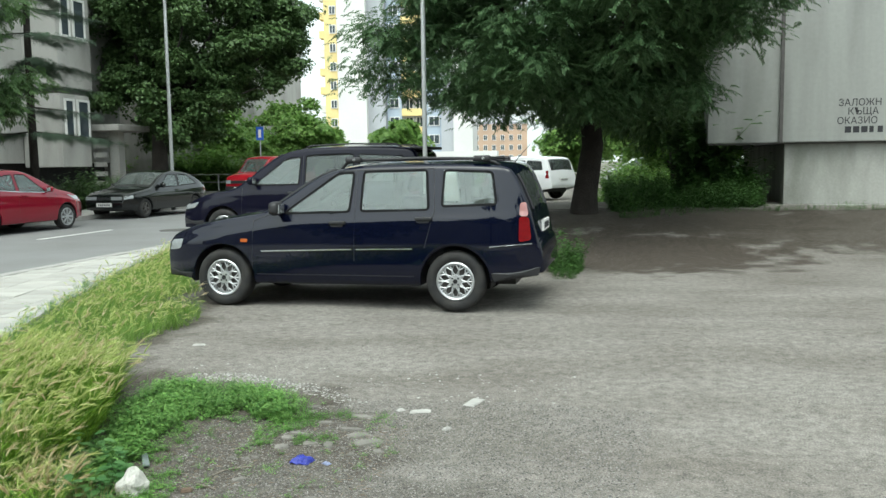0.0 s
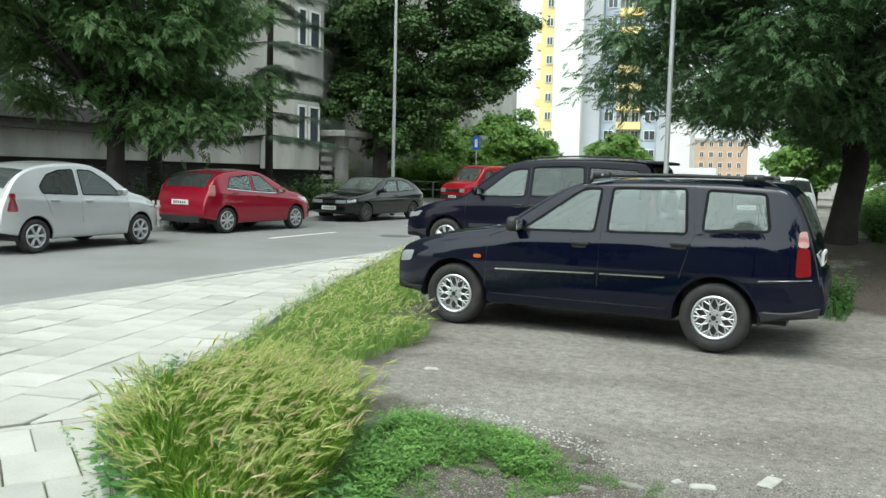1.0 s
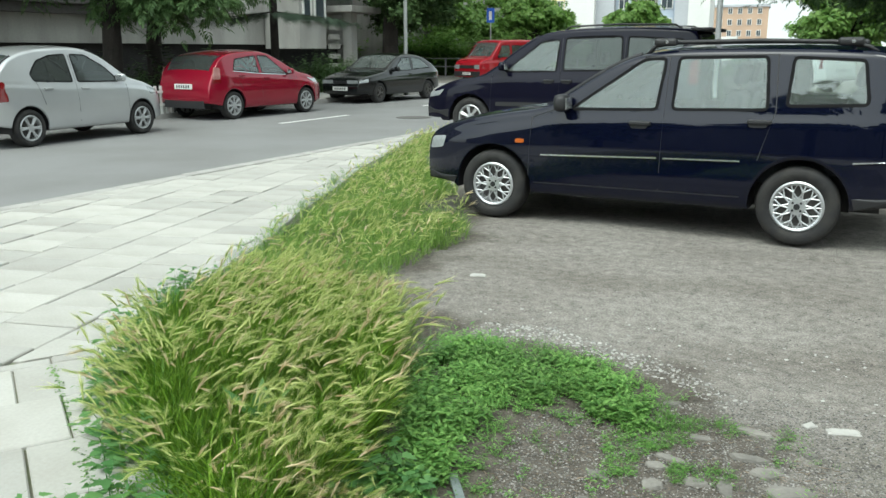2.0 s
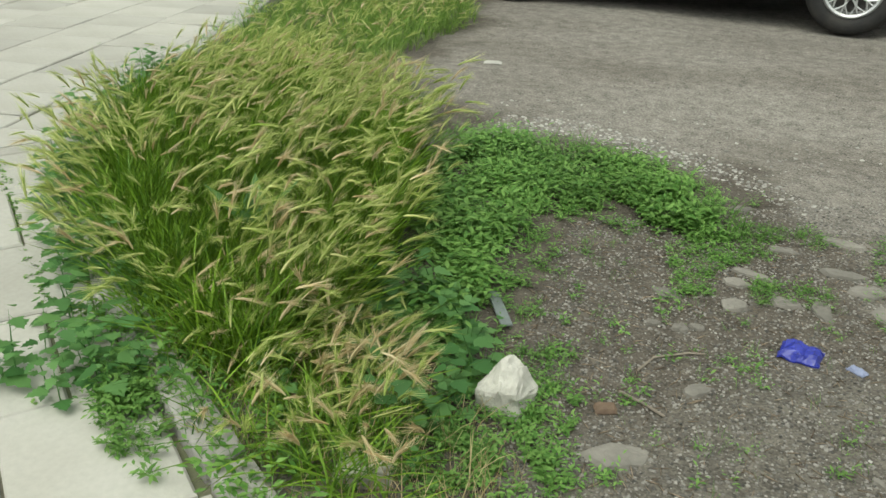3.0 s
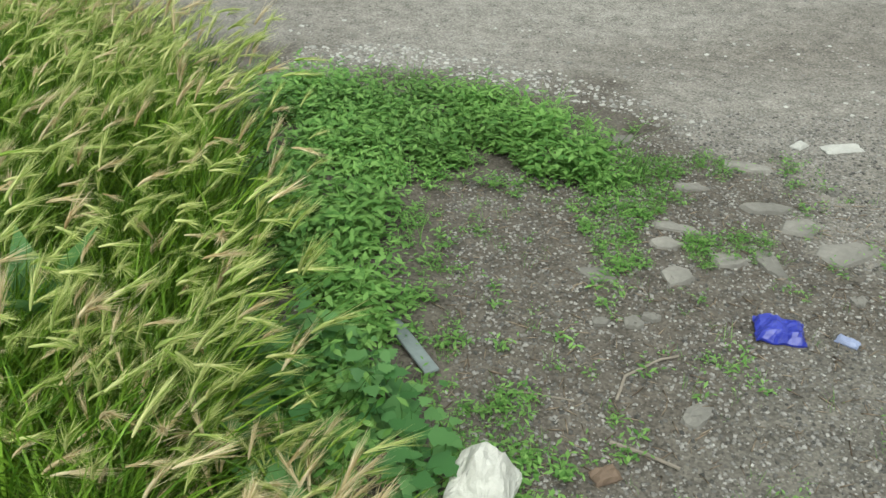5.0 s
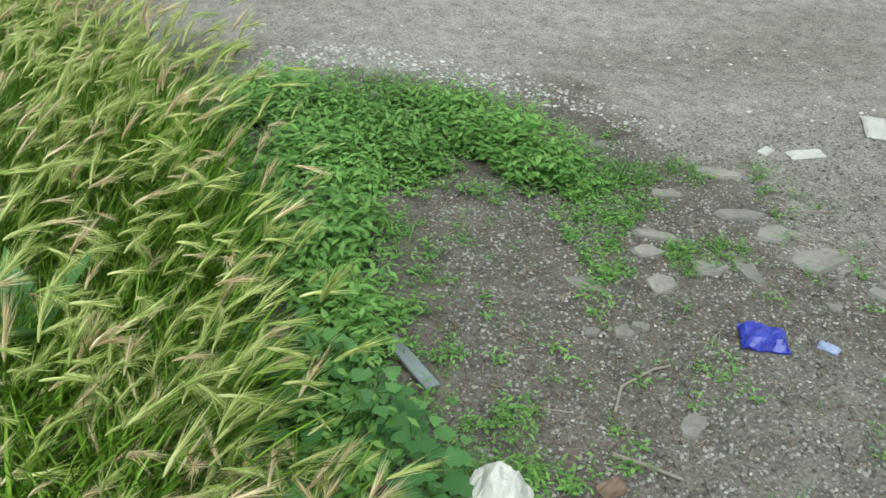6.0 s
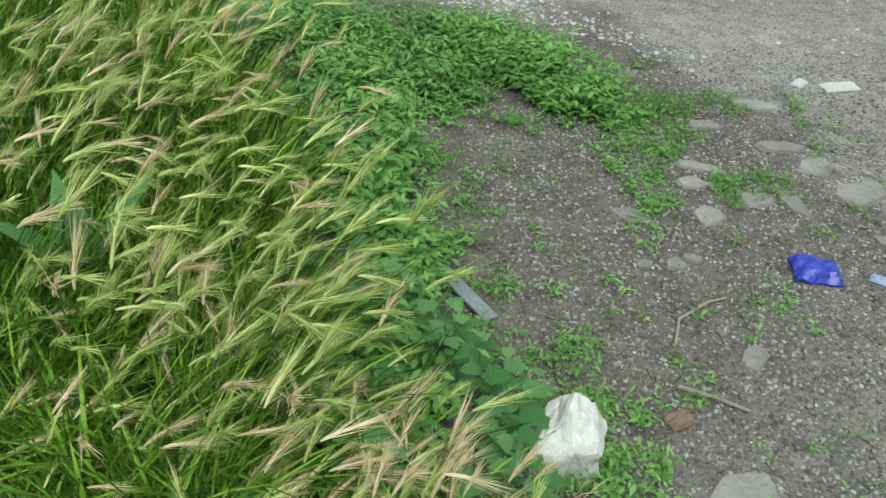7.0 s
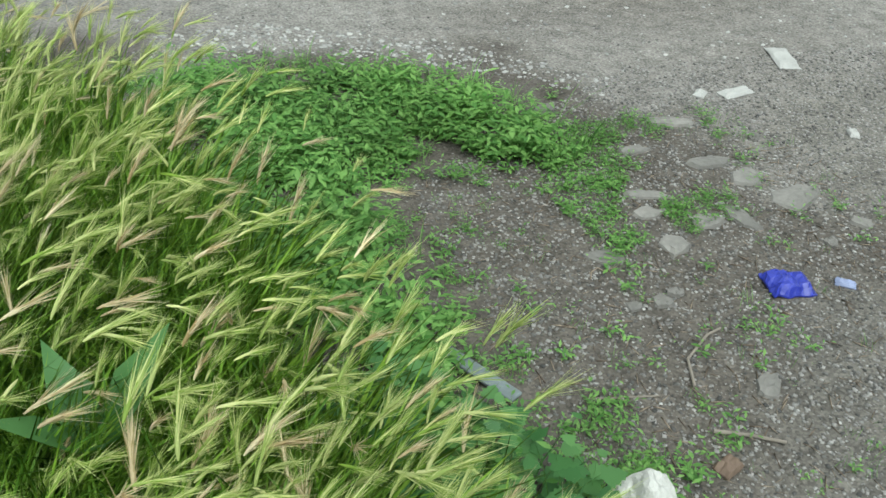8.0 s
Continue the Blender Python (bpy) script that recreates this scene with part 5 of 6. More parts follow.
def tree(name, label, foot, lean_top, radius, blobs, kind, sprays, size, mat, clumps=90, seed=1, droop=0.35):
    """A tree: trunk and limbs as tapered tubes; the crown as many leaf sprays in clumps that fill the given ellipsoids."""
    global rng
    rng = np.random.default_rng(100 + seed)
    r = random.Random(seed)
    root = thing(name, label, "tree", pose(*foot))
    f = Vector(foot)
    centres = []
    total = sum(b[3] * b[4] * b[5] for b in blobs)
    for b in blobs:
        for _ in range(max(3, round(clumps * b[3] * b[4] * b[5] / total))):
            d = Vector((r.gauss(0, 1), r.gauss(0, 1), r.gauss(0, 1))).normalized() * (r.uniform(0.35, 1.0) ** 0.6)
            centres.append(Vector((b[0] + d.x * b[3], b[1] + d.y * b[4], b[2] + d.z * b[5])) - f)
    bm = bmesh.new()
    top = Vector(lean_top) - f
    mid = top * 0.5 + Vector((r.uniform(-0.15, 0.15), r.uniform(-0.15, 0.15), 0))
    tube(bm, [(0, 0, -0.3), (0, 0, 0.03), (0.02, 0, 0.35), mid, top], [radius * 1.35, radius * 1.2, radius * 1.02, radius * 0.9, radius * 0.7], 12)
    for c in centres[:: max(1, len(centres) // 26)]:
        a = top * r.uniform(0.65, 1.0)
        b = (a + c) / 2 + Vector((0, 0, 0.25))
        tube(bm, [a, b, c], [radius * 0.38, radius * 0.2, 0.015], 6)
    part("trunk", bm, BARK, root, smooth=True)
    per = max(1, sprays // len(centres))
    pts, dirs = [], []
    for c in centres:
        spread = np.array([0.8, 0.8, 0.5]) * (total / len(centres)) ** (1 / 3) * 0.95
        p = rng.normal(0, 0.55, (per, 3)) * spread + np.array(c)
        pts.append(p)
        dirs.append(np.arctan2(p[:, 1] - c.y, p[:, 0] - c.x) + rng.normal(0, 0.6, per))
    pts, dirs = np.concatenate(pts), np.concatenate(dirs)
    shapes = [moved(leaf_spray(kind, k), 0, 0, 0, 0, t) for k, t in enumerate((droop - 0.3, droop, droop + 0.3, droop + 0.6))]
    crown = scattered("crown", shapes, pts, dirs, rng.uniform(0.7, 1.2, len(pts)) * size, np.zeros((len(pts), 2)), mat, root)
    crown["kind"] = "stuff"
    return root


# the crown blob at height 7.2 is out of view, added to shade what is below
tree("ash_tree", "dark green ash tree spreading over the dirt lot", (1.98, 16.5, 0.48), (2.03, 16.6, 3.0), 0.23,
     [(2.2, 13.92, 5.24, 3.1, 2.76, 2.21), (0.8, 17.6, 3.2, 2.6, 1.2, 0.9), (0.8, 15.0, 2.55, 1.1, 1.0, 0.45), (2.6, 15.2, 2.6, 1.1, 1.0, 0.5), (-1.0, 14.2, 3.5, 0.9, 1.1, 0.5), (-1.5, 14.3, 3.3, 0.7, 0.9, 0.4), (0.3, 14.1, 2.75, 0.9, 0.9, 0.35), (1.2, 14.2, 2.65, 0.9, 0.9, 0.35), (-0.1, 14.4, 3.1, 1.3, 1.2, 0.8), (1.3, 14.6, 2.95, 1.5, 1.2, 0.8), (2.8, 14.8, 3.0, 1.4, 1.3, 0.8), (-0.2, 14.2, 4.2, 1.2, 1.4, 0.8), (0.2, 14.5, 5.2, 1.6, 2.0, 1.3), (0.8, 13.4, 3.2, 1.3, 1.0, 0.7), (2.2, 15.0, 7.2, 2.9, 2.4, 1.1), (3.3, 15.6, 4.75, 1.6, 2.0, 2.1), (2.05, 15.58, 3.59, 2.67, 2.21, 1.10), (1.87, 17.97, 4.17, 3.31, 1.84, 2.39), (2.33, 12.64, 3.78, 1.75, 0.92, 0.92), (3.4, 14.3, 4.9, 1.3, 1.4, 1.4), (4.0, 16.2, 4.1, 0.9, 1.1, 0.9), (3.9, 16.4, 5.2, 1.3, 1.3, 1.2), (5.2, 15.3, 4.6, 0.7, 0.8, 0.5)], "ash", 66000, 0.165, ASH_LEAF, 330, 1, 0.0)
tree("shade_tree", "dark tree behind the panel house", (5.1, 24.4, 0.45), (5.15, 24.5, 3.2), 0.2,
     [(4.56, 21.70, 4.18, 1.62, 1.62, 2.34), (3.57, 22.96, 3.80, 1.98, 1.98, 1.80), (5.73, 25.66, 3.04, 2.34, 2.34, 1.26)], "ash", 9000, 0.26, LINDEN_LEAF, 90, 2, 0.5)
tree("street_tree", "leafy green street tree before the apartment block", (-14.2, 17.6, 0.0), (-14.15, 17.7, 3.0), 0.24,
     [(-13.91, 17.79, 5.80, 2.85, 2.85, 2.85), (-13.15, 19.12, 4.40, 2.28, 2.09, 1.90), (-15.05, 15.70, 5.60, 2.28, 2.28, 2.09), (-13.6, 18.2, 2.9, 2.2, 1.6, 1.0), (-15.8, 17.0, 3.6, 1.6, 1.6, 1.0), (-12.5, 18.4, 3.4, 0.8, 1.2, 1.2)], "ash", 17000, 0.27, STREET_LEAF, 130, 3, 0.1)
tree("street_tree", "leafy green street tree before the apartment block", (-15, 20.2, 0.0), (-14.95, 20.3, 3.0), 0.22,
     [(-15.6, 21.15, 6.00, 2.3, 2.66, 3.04), (-15.6, 21.5, 4.00, 1.7, 1.9, 1.5)], "ash", 12000, 0.27, STREET_LEAF, 130, 4, 0.1)
tree("linden_tree", "large dense dark green linden tree", (-17.4, 41, 0.0), (-17.35, 41.1, 4.2), 0.42,
     [(-15.82, 42.94, 8.93, 5.63, 4.40, 4.75), (-17.05, 41.53, 5.02, 3.52, 3.17, 2.64), (-12.5, 42.41, 6.9, 2.3, 2.4, 1.8)], "linden", 42000, 0.19, LINDEN_LEAF, 260, 5)
for k, (x, y, h, w) in enumerate(((-16.5, 61.4, 6.2, 3.2), (-14.1, 56.3, 4.8, 2.6), (-20.5, 54.6, 6.5, 3.4), (-6.9, 51.2, 4.2, 1.4), (7.8, 47.8, 6.0, 3.0), (4.2, 52.9, 5.0, 2.6), (11.1, 41, 6.5, 3.6), (6.6, 34.2, 5.5, 2.6), (5.8, 76.7, 5.0, 3.5))):
    tree("garden_tree", "light green leafy tree in the distance", (x, y, 0.2), (x, y, h * 0.45), 0.13, [(x, y, h * 0.6, w, w, h * 0.4)], "linden", 2600, 0.3, LIGHT_LEAF, 40, 10 + k)

# unseen trees behind the camera, added as dark reflections for the car paint
for x, y, h in ((-9.0, -8.5, 7.0), (-3.5, -10.0, 8.5), (3.0, -9.0, 7.5), (9.0, -10.0, 8.0)):
    tree("reflected_tree", "leafy green tree out of view, placed for the car's reflections", (x, y, 0.0), (x, y, h * 0.4), 0.16, [(x, y, h * 0.62, 2.6, 2.2, h * 0.36)], "linden", 3000, 0.4, LINDEN_LEAF, 50, int(40 + x))

# the cedar: tiers of flat sprays
cedar = thing("cedar_tree", "dark blue-green cedar with flat layered branches", "tree", pose(-14.4, 25.2, 0))
bm = tube(bmesh.new(), [(0, 0, -0.3), (0, 0, 3), (0.1, 0, 14)], [0.15, 0.12, 0.04], 10)
pts, dirs = [], []
rt = random.Random(9)
rng = np.random.default_rng(9)
for z in [2.6 + 0.75 * k for k in range(14)]:
    for _ in range(5):
        a, reach = rt.uniform(0, 6.28), rt.uniform(1.5, 3.0) * (1 - 0.03 * z)
        tip = Vector((math.cos(a) * reach, math.sin(a) * reach, z - 0.12 * reach))
        tube(bm, [(0, 0, z), tip], [0.02, 0.005], 5)
        k = int(60 * reach)
        t = rng.uniform(0.15, 1.05, k)
        off = rng.normal(0, 0.14, (k, 3)) * (1, 1, 0.2)
        pts.append(np.stack([tip.x * t, tip.y * t, z + (tip.z - z) * t], -1) + off)
        dirs.append(a + rng.normal(0, 0.7, k))
part("trunk", bm, BARK, cedar, smooth=True)
pts, dirs = np.concatenate(pts), np.concatenate(dirs)
scattered("crown", [moved(leaf_spray("needle", k), 0, 0, 0, 0, t) for k, t in enumerate((0.1, 0.35, 0.6))], pts, dirs, rng.uniform(0.32, 0.55, len(pts)), np.zeros((len(pts), 2)), CEDAR_LEAF, cedar)["kind"] = "stuff"


def bush(name, label, poly, n, low, high, mat, seed):
    global rng
    rng = np.random.default_rng(seed)
    spots = on_ground(within_polygon(poly, n), 0.02)
    patchy = np.array([0.35 + 1.1 * max(0.0, 0.5 + noise.noise((x * 0.9, y * 0.9, seed))) for x, y, z in spots])
    return tagged(scattered(name, [herb(26, 0.24, 1.0, 80 + k, "plain", 0.3) for k in range(6)], spots, rng.uniform(0, 6.28, n), rng.uniform(low, high, n) * patchy, rng.normal(0, 0.3, (n, 2)), mat), label, "bushes", kind="stuff")


bush("undergrowth", "rank green undergrowth behind the dirt lot", [(2.5, 16.5), (5.7, 17.7), (6.4, 22.3), (4.7, 25.7), (2.9, 22.3)], 2400, 0.15, 0.6, UNDER, 21)
bush("undergrowth", "dark shrubs growing under the overhanging panel house", [(4.6, 19.7), (6.1, 19.3), (6.2, 20.6), (4.6, 21.2)], 420, 0.5, 1.3, UNDER, 27)
bush("lot_grass", "thin weeds along the foot of the panel house", [(2.5, 16), (5.6, 17.4), (9.6, 16.9), (9.6, 16.6), (5.6, 16.6), (2.8, 15.7)], 500, 0.05, 0.2, UNDER, 22)
bush("lot_grass", "weeds growing behind the parked station wagon", [(1.2, 10.4), (1.45, 10.3), (1.65, 11.6), (1.2, 11.7)], 150, 0.1, 0.4, UNDER, 23)
bush("garden_hedge", "green hedge and garden plants at the end of the street", [(-24.5, 48.7), (-5.8, 48.7), (-5.7, 52.1), (-24.4, 52.1)], 2500, 0.8, 2.2, LIGHT_LEAF, 24)
bush("front_garden", "dark green shrubs before the apartment block", [(-15.6, 10.4), (-14.3, 10.4), (-13.8, 34.2), (-15.9, 34.2)], 2200, 0.4, 1.1, LINDEN_LEAF, 25)
bush("back_garden", "green shrubs beside the far parked cars", [(2.9, 25.7), (8.1, 25.7), (13, 51.2), (6.6, 51.2)], 2200, 0.4, 1.3, LIGHT_LEAF, 26)
# ---- street furniture ----
lamp = thing("street_lamp", "tall pale steel street lamp post", "lamp post", pose(-10.9, 27.4, 0.0))
part("post", tube(bmesh.new(), [(0, 0, 0), (0, 0, 1.2), (0, 0, 1.25), (0, 0, 9)], [0.085, 0.085, 0.06, 0.045], 12), STEEL, lamp)
post = thing("utility_pole", "grey steel pole beside the parked minivan", "pole", pose(-0.66, 12.95, lay(-0.66, 12.95)))
part("post", tube(bmesh.new(), [(0, 0, 0), (0, 0, 6.5)], [0.036, 0.034], 12), STEEL, post)
BLUE_SIGN = material("blue_sign", (0.02, 0.10, 0.5), 0.5, vary=0.08)
sign = thing("road_sign", "blue road sign on a thin post", "sign", pose(-12.5, 42.0, 0))
part("post", tube(bmesh.new(), [(0, 0, 0), (0, 0, 3.4)], [0.03, 0.03], 8), STEEL, sign)
boxed("plate", (-0.19, -0.06, 2.72, 0.19, -0.03, 3.4), BLUE_SIGN, sign, 0.01)
boxed("symbol_bar", (-0.07, -0.07, 2.85, 0.07, -0.06, 3.25), FRAME_WHITE, sign)
rail = thing("garden_rail", "low grey garden railing at the end of the street", "railing", pose(-19, 48.2, 0))
for k in range(9):
    boxed("post", (1.9 * k, -0.04, 0, 1.9 * k + 0.08, 0.04, 1.0), STEEL, rail)
for z in (0.5, 0.95):
    boxed("bar", (0, -0.02, z, 15.3, 0.02, z + 0.05), STEEL, rail)
fence = thing("picket_fence", "low pale picket fence behind the parked cars", "fence", pose(-13.1, 12.6, 0.05, 0, 0, -6.5))
for k in range(60):
    boxed("picket", (-0.02, 0.16 * k, 0, 0.0, 0.16 * k + 0.07, 0.62), FRAME_WHITE, fence)
for z in (0.18, 0.46):
    boxed("rail", (0.0, 0, z, 0.03, 9.6, z + 0.05), FRAME_WHITE, fence)
manhole = tagged(part("manhole_cover", tube(bmesh.new(), [(0, 0, -0.1), (0, 0, 0.006)], [0.4, 0.4], 24), TRIM), "round dark manhole cover in the asphalt", "manhole cover")
manhole.location = (-7.4, 19.4, -0.06)

# ---- more parked cars ----
red_van = dict(
    minivan, paint=VANRED, glass=CAR_GLASS, mirror_mat=BLACK_PLASTIC, half=0.92, nose=0.1,
    top=[(0, 0.6), (0.03, 0.85), (0.12, 1.0), (0.45, 1.12), (0.75, 1.2), (1.1, 1.55), (1.35, 1.85), (1.7, 1.93), (3.0, 1.95), (4.4, 1.93), (4.6, 1.85), (4.7, 1.3), (4.74, 0.9), (4.75, 0.6)],
    belt=[(0, 1.0), (4.75, 1.12)], windows=[[(1.15, 1.18), (1.95, 1.18), (1.95, 1.7), (1.45, 1.7)], [(2.1, 1.18), (3.2, 1.18), (3.2, 1.7), (2.1, 1.7)], [(3.3, 1.18), (4.4, 1.18), (4.35, 1.7), (3.3, 1.7)]],
    screens=[(0.72, 1.3, None), (4.6, 4.7, TINT_GLASS)], seams=[], strips=[], handles=[(1.9, 1.0)], mirror=(1.15, 1.2), tumble=0.06,
    lamps=[("tail_lamp", [(4.55, 0.8), (4.7, 0.8), (4.66, 1.2), (4.55, 1.2)], RED_LAMP)], dark_panels=[],
    ends=[((-0.8, 0.66, -0.5, 0.84), -0.002, LAMP_GLASS, "headlight"), ((0.5, 0.66, 0.8, 0.84), -0.002, LAMP_GLASS, "headlight"), ((-0.48, 0.68, 0.48, 0.82), -0.002, BLACK_PLASTIC, "grille"), ((-0.85, 0.34, 0.85, 0.55), -0.005, BLACK_PLASTIC, "bumper_face")], plates=[(-0.015, 0.45, 0.0)])
car("passenger_van", "bright red passenger van facing down the street", pose(-12.7, 39.0, -0.06, 0, 0, 62), red_van)
white_suv = dict(
    hatch, long=4.4, half=0.88, wheel_r=0.34, rim_r=0.22, axles=(0.85, 3.45), paint=WHITEPAINT, handle_mat=WHITEPAINT, mirror_mat=WHITEPAINT, sill=0.34,
    top=[(0, 0.7), (0.03, 0.85), (0.2, 0.95), (0.7, 1.03), (1.1, 1.1), (1.25, 1.18), (1.7, 1.5), (2.0, 1.65), (2.5, 1.69), (3.8, 1.66), (4.1, 1.58), (4.25, 1.2), (4.34, 0.9), (4.4, 0.6)],
    belt=[(0, 0.95), (4.4, 1.12)], windows=[[(1.5, 1.13), (2.3, 1.14), (2.3, 1.53), (1.95, 1.53)], [(2.4, 1.14), (3.15, 1.15), (3.15, 1.54), (2.4, 1.54)], [(3.25, 1.16), (4.0, 1.18), (3.9, 1.5), (3.25, 1.54)]],
    screens=[(1.2, 1.9, None), (4.12, 4.27, TINT_GLASS)], seams=[], handles=[(2.2, 1.0), (3.1, 1.0)], mirror=(1.5, 1.15), tumble=0.12,
    lamps=[("tail_lamp", [(4.15, 0.85), (4.3, 0.85), (4.25, 1.15), (4.15, 1.15)], RED_LAMP), ("headlight", [(0.08, 0.8), (0.4, 0.84), (0.45, 0.95), (0.15, 0.9)], LAMP_GLASS)], plates=[(4.385, 0.8, 0.0)], ends=[])
suv, _, _ = car("white_suv", "white estate car parked far off on the lot", pose(-1.1, 32.6, 0.1, 0, 0, -38) @ Matrix.Diagonal((0.95, 0.95, 0.9, 1)), white_suv)
car("dark_hatchback", "dark hatchback parked behind the station wagon", pose(-0.6, 30.0, 0.1, 0, 0, -75), dict(black_hatch, plates=[(4.185, 0.62, 0.0)], ends=[]))
for x, y, turn, m, lab in ((4.9, 44.4, -20, WHITEPAINT, "white car parked far off"), (8.6, 46.1, 10, SILVER, "silver car parked far off"), (6.2, 43.1, 30, BLACKPAINT, "black car parked far off"), (-0.6, 49.5, 0, WHITEPAINT, "white car parked far off")):
    car("parked_car", lab, pose(x, y, 0.1, 0, 0, turn), dict(hatch, paint=m, handle_mat=m, mirror_mat=m))

# ---- litter and stones on the ground ----
STONE = material("grey_stone", (0.205, 0.193, 0.174), 0.9, vary=0.3, scale=8, fine=60, bump=0.6, depth=0.01, per_object=0.2)
PALE_STONE = material("white_stone", (0.56, 0.55, 0.51), 0.85, vary=0.15, scale=9, fine=60, bump=0.6, depth=0.01, tint=(0.42, 0.41, 0.38))
PAPER = material("white_litter", (0.42, 0.41, 0.385), 0.8, vary=0.15, scale=10)
BLUE_FOIL = material("blue_wrapper", (0.03, 0.042, 0.34), 0.3, vary=0.2, scale=25, fine=80, bump=0.4, depth=0.006)
WOOD = material("grey_twig", (0.26, 0.225, 0.185), 0.9, vary=0.2, scale=10)


def stone(name, label, x, y, long, wide, high, turn, mat, seed, category="stone", sink=0.35):
    """A broken stone: an uneven many-cornered outline with a worn flat top."""
    r = random.Random(seed)
    bm = bmesh.new()
    corners = r.choice((6, 7, 8))
    shape = [(6.283 * (k + r.uniform(-0.32, 0.32)) / corners, r.uniform(0.34, 0.56)) for k in range(corners)]
    rings = []
    for grow, z in ((1.06, -0.5), (1.0, 0.2), (0.86, 0.46), (0.45, 0.5)):
        ring = []
        for k in range(corners):
            (a0, r0), (a1, r1) = shape[k], shape[(k + 1) % corners]
            a1 += 6.283 if k == corners - 1 else 0
            for t in (0.0, 0.33, 0.66):
                px, py = r0 * math.cos(a0) * (1 - t) + r1 * math.cos(a1) * t, r0 * math.sin(a0) * (1 - t) + r1 * math.sin(a1) * t
                w = 1 + 0.10 * noise.noise((px * 7 + seed, py * 7, z * 2))
                ring.append(bm.verts.new((px * grow * w * long, py * grow * w * wide, (z + 0.12 * noise.noise((px * 4, py * 4, seed))) * high)))
        rings.append(ring)
    m = len(rings[0])
    for a, b in zip(rings, rings[1:]):
        for k in range(m):
            bm.faces.new((a[k], a[(k + 1) % m], b[(k + 1) % m], b[k]))
    bm.faces.new(rings[-1])
    ob = part(name, bm, mat, None, label, smooth=False)
    ob["category"] = category
    ob.matrix_basis = pose(x, y, lay(x, y) + high * (0.5 - sink), r.uniform(-4, 4), r.uniform(-4, 4), turn)
    return ob


# the pale rock: a broken wedge with a ridge
rr = random.Random(12)
bm = bmesh.new()
for x, y, z in [(a, b, c) for a in (-0.085, 0.0, 0.085) for b in (-0.06, 0.06) for c in (-0.04, 0.03)]:
    bm.verts.new((x + rr.uniform(-0.012, 0.012), y + rr.uniform(-0.012, 0.012), z + rr.uniform(-0.01, 0.02)))
for x, z in ((-0.048, 0.085), (-0.012, 0.112), (0.03, 0.095)):
    for y in (-0.005, 0.04):
        bm.verts.new((x + rr.uniform(-0.01, 0.01), y + rr.uniform(-0.01, 0.01), z))
hull = bmesh.ops.convex_hull(bm, input=bm.verts[:])
bmesh.ops.delete(bm, geom=[g for g in hull["geom_interior"] if isinstance(g, bmesh.types.BMVert)], context="VERTS")
bmesh.ops.bevel(bm, geom=bm.edges[:], offset=0.006, segments=1, affect="EDGES")
bmesh.ops.subdivide_edges(bm, edges=bm.edges[:], cuts=2, use_grid_fill=True)
for v in bm.verts:
    v.co += v.co.normalized() * (0.012 * noise.noise(v.co * 22) + 0.005 * noise.noise(v.co * 70))
bmesh.ops.recalc_face_normals(bm, faces=bm.faces)
rock = tagged(part("white_rock", bm, PALE_STONE), "chunk of pale white rock among the weeds", "stone")
rock.matrix_basis = pose(-0.845, 3.47, lay(-0.845, 3.47) + 0.02, 0, 0, -15) @ Matrix.Diagonal((0.66, 0.75, 0.95, 1))
stone("rubble_piece", "small pale piece of rubble in the grass", -1.36, 3.12, 0.12, 0.06, 0.06, 120, PALE_STONE, 2)
stone("rubble_piece", "broken pale rubble under the grass", -1.05, 3.14, 0.16, 0.11, 0.06, 20, PALE_STONE, 3)
stone("rubble_piece", "yellowish piece of rubble on the soil", -0.6, 2.98, 0.14, 0.1, 0.06, 10, PALE_STONE, 4)
flat = ((-0.44, 3.68, 0.11, 0.06, 40), (-0.14, 4.18, 0.06, 0.16, 10), (0.06, 4.22, 0.2, 0.13, 15), (-0.01, 4.33, 0.14, 0.09, 20), (-0.07, 4.43, 0.17, 0.07, 0), (-0.37, 4.12, 0.09, 0.08, 50), (-0.56, 4.13, 0.12, 0.06, 150), (-0.23, 4.19, 0.1, 0.07, 10), (-0.33, 4.32, 0.14, 0.05, 160), (-0.37, 4.25, 0.1, 0.05, 0), (0.14, 4.07, 0.07, 0.06, 0), (0.01, 4.03, 0.05, 0.04, 0), (-0.24, 4.53, 0.12, 0.06, 0), (-0.06, 4.65, 0.2, 0.07, 160), (-0.37, 4.81, 0.1, 0.06, 30), (-0.58, 3.38, 0.16, 0.1, 20), (-0.28, 3.31, 0.13, 0.07, 0), (-0.5, 3.96, 0.06, 0.05, 0), (-0.57, 3.96, 0.05, 0.04, 0), (-0.46, 3.98, 0.05, 0.04, 0), (0.14, 4.51, 0.06, 0.04, 30), (-0.05, 3.47, 0.1, 0.05, 0))
tagged(stone("flat_stone", "thin flat grey stone on the packed dirt", -0.84, 7.42, 0.17, 0.07, 0.04, 170, STONE, 55, sink=0.5), group="stones in the soil")
for k, (x, y, a, b, turn) in enumerate(flat):
    tagged(stone("flat_stone", "flat grey stone set in the trodden soil", x, y, a, b, 0.045, turn, STONE, 10 + k, sink=0.82), group="stones in the soil")


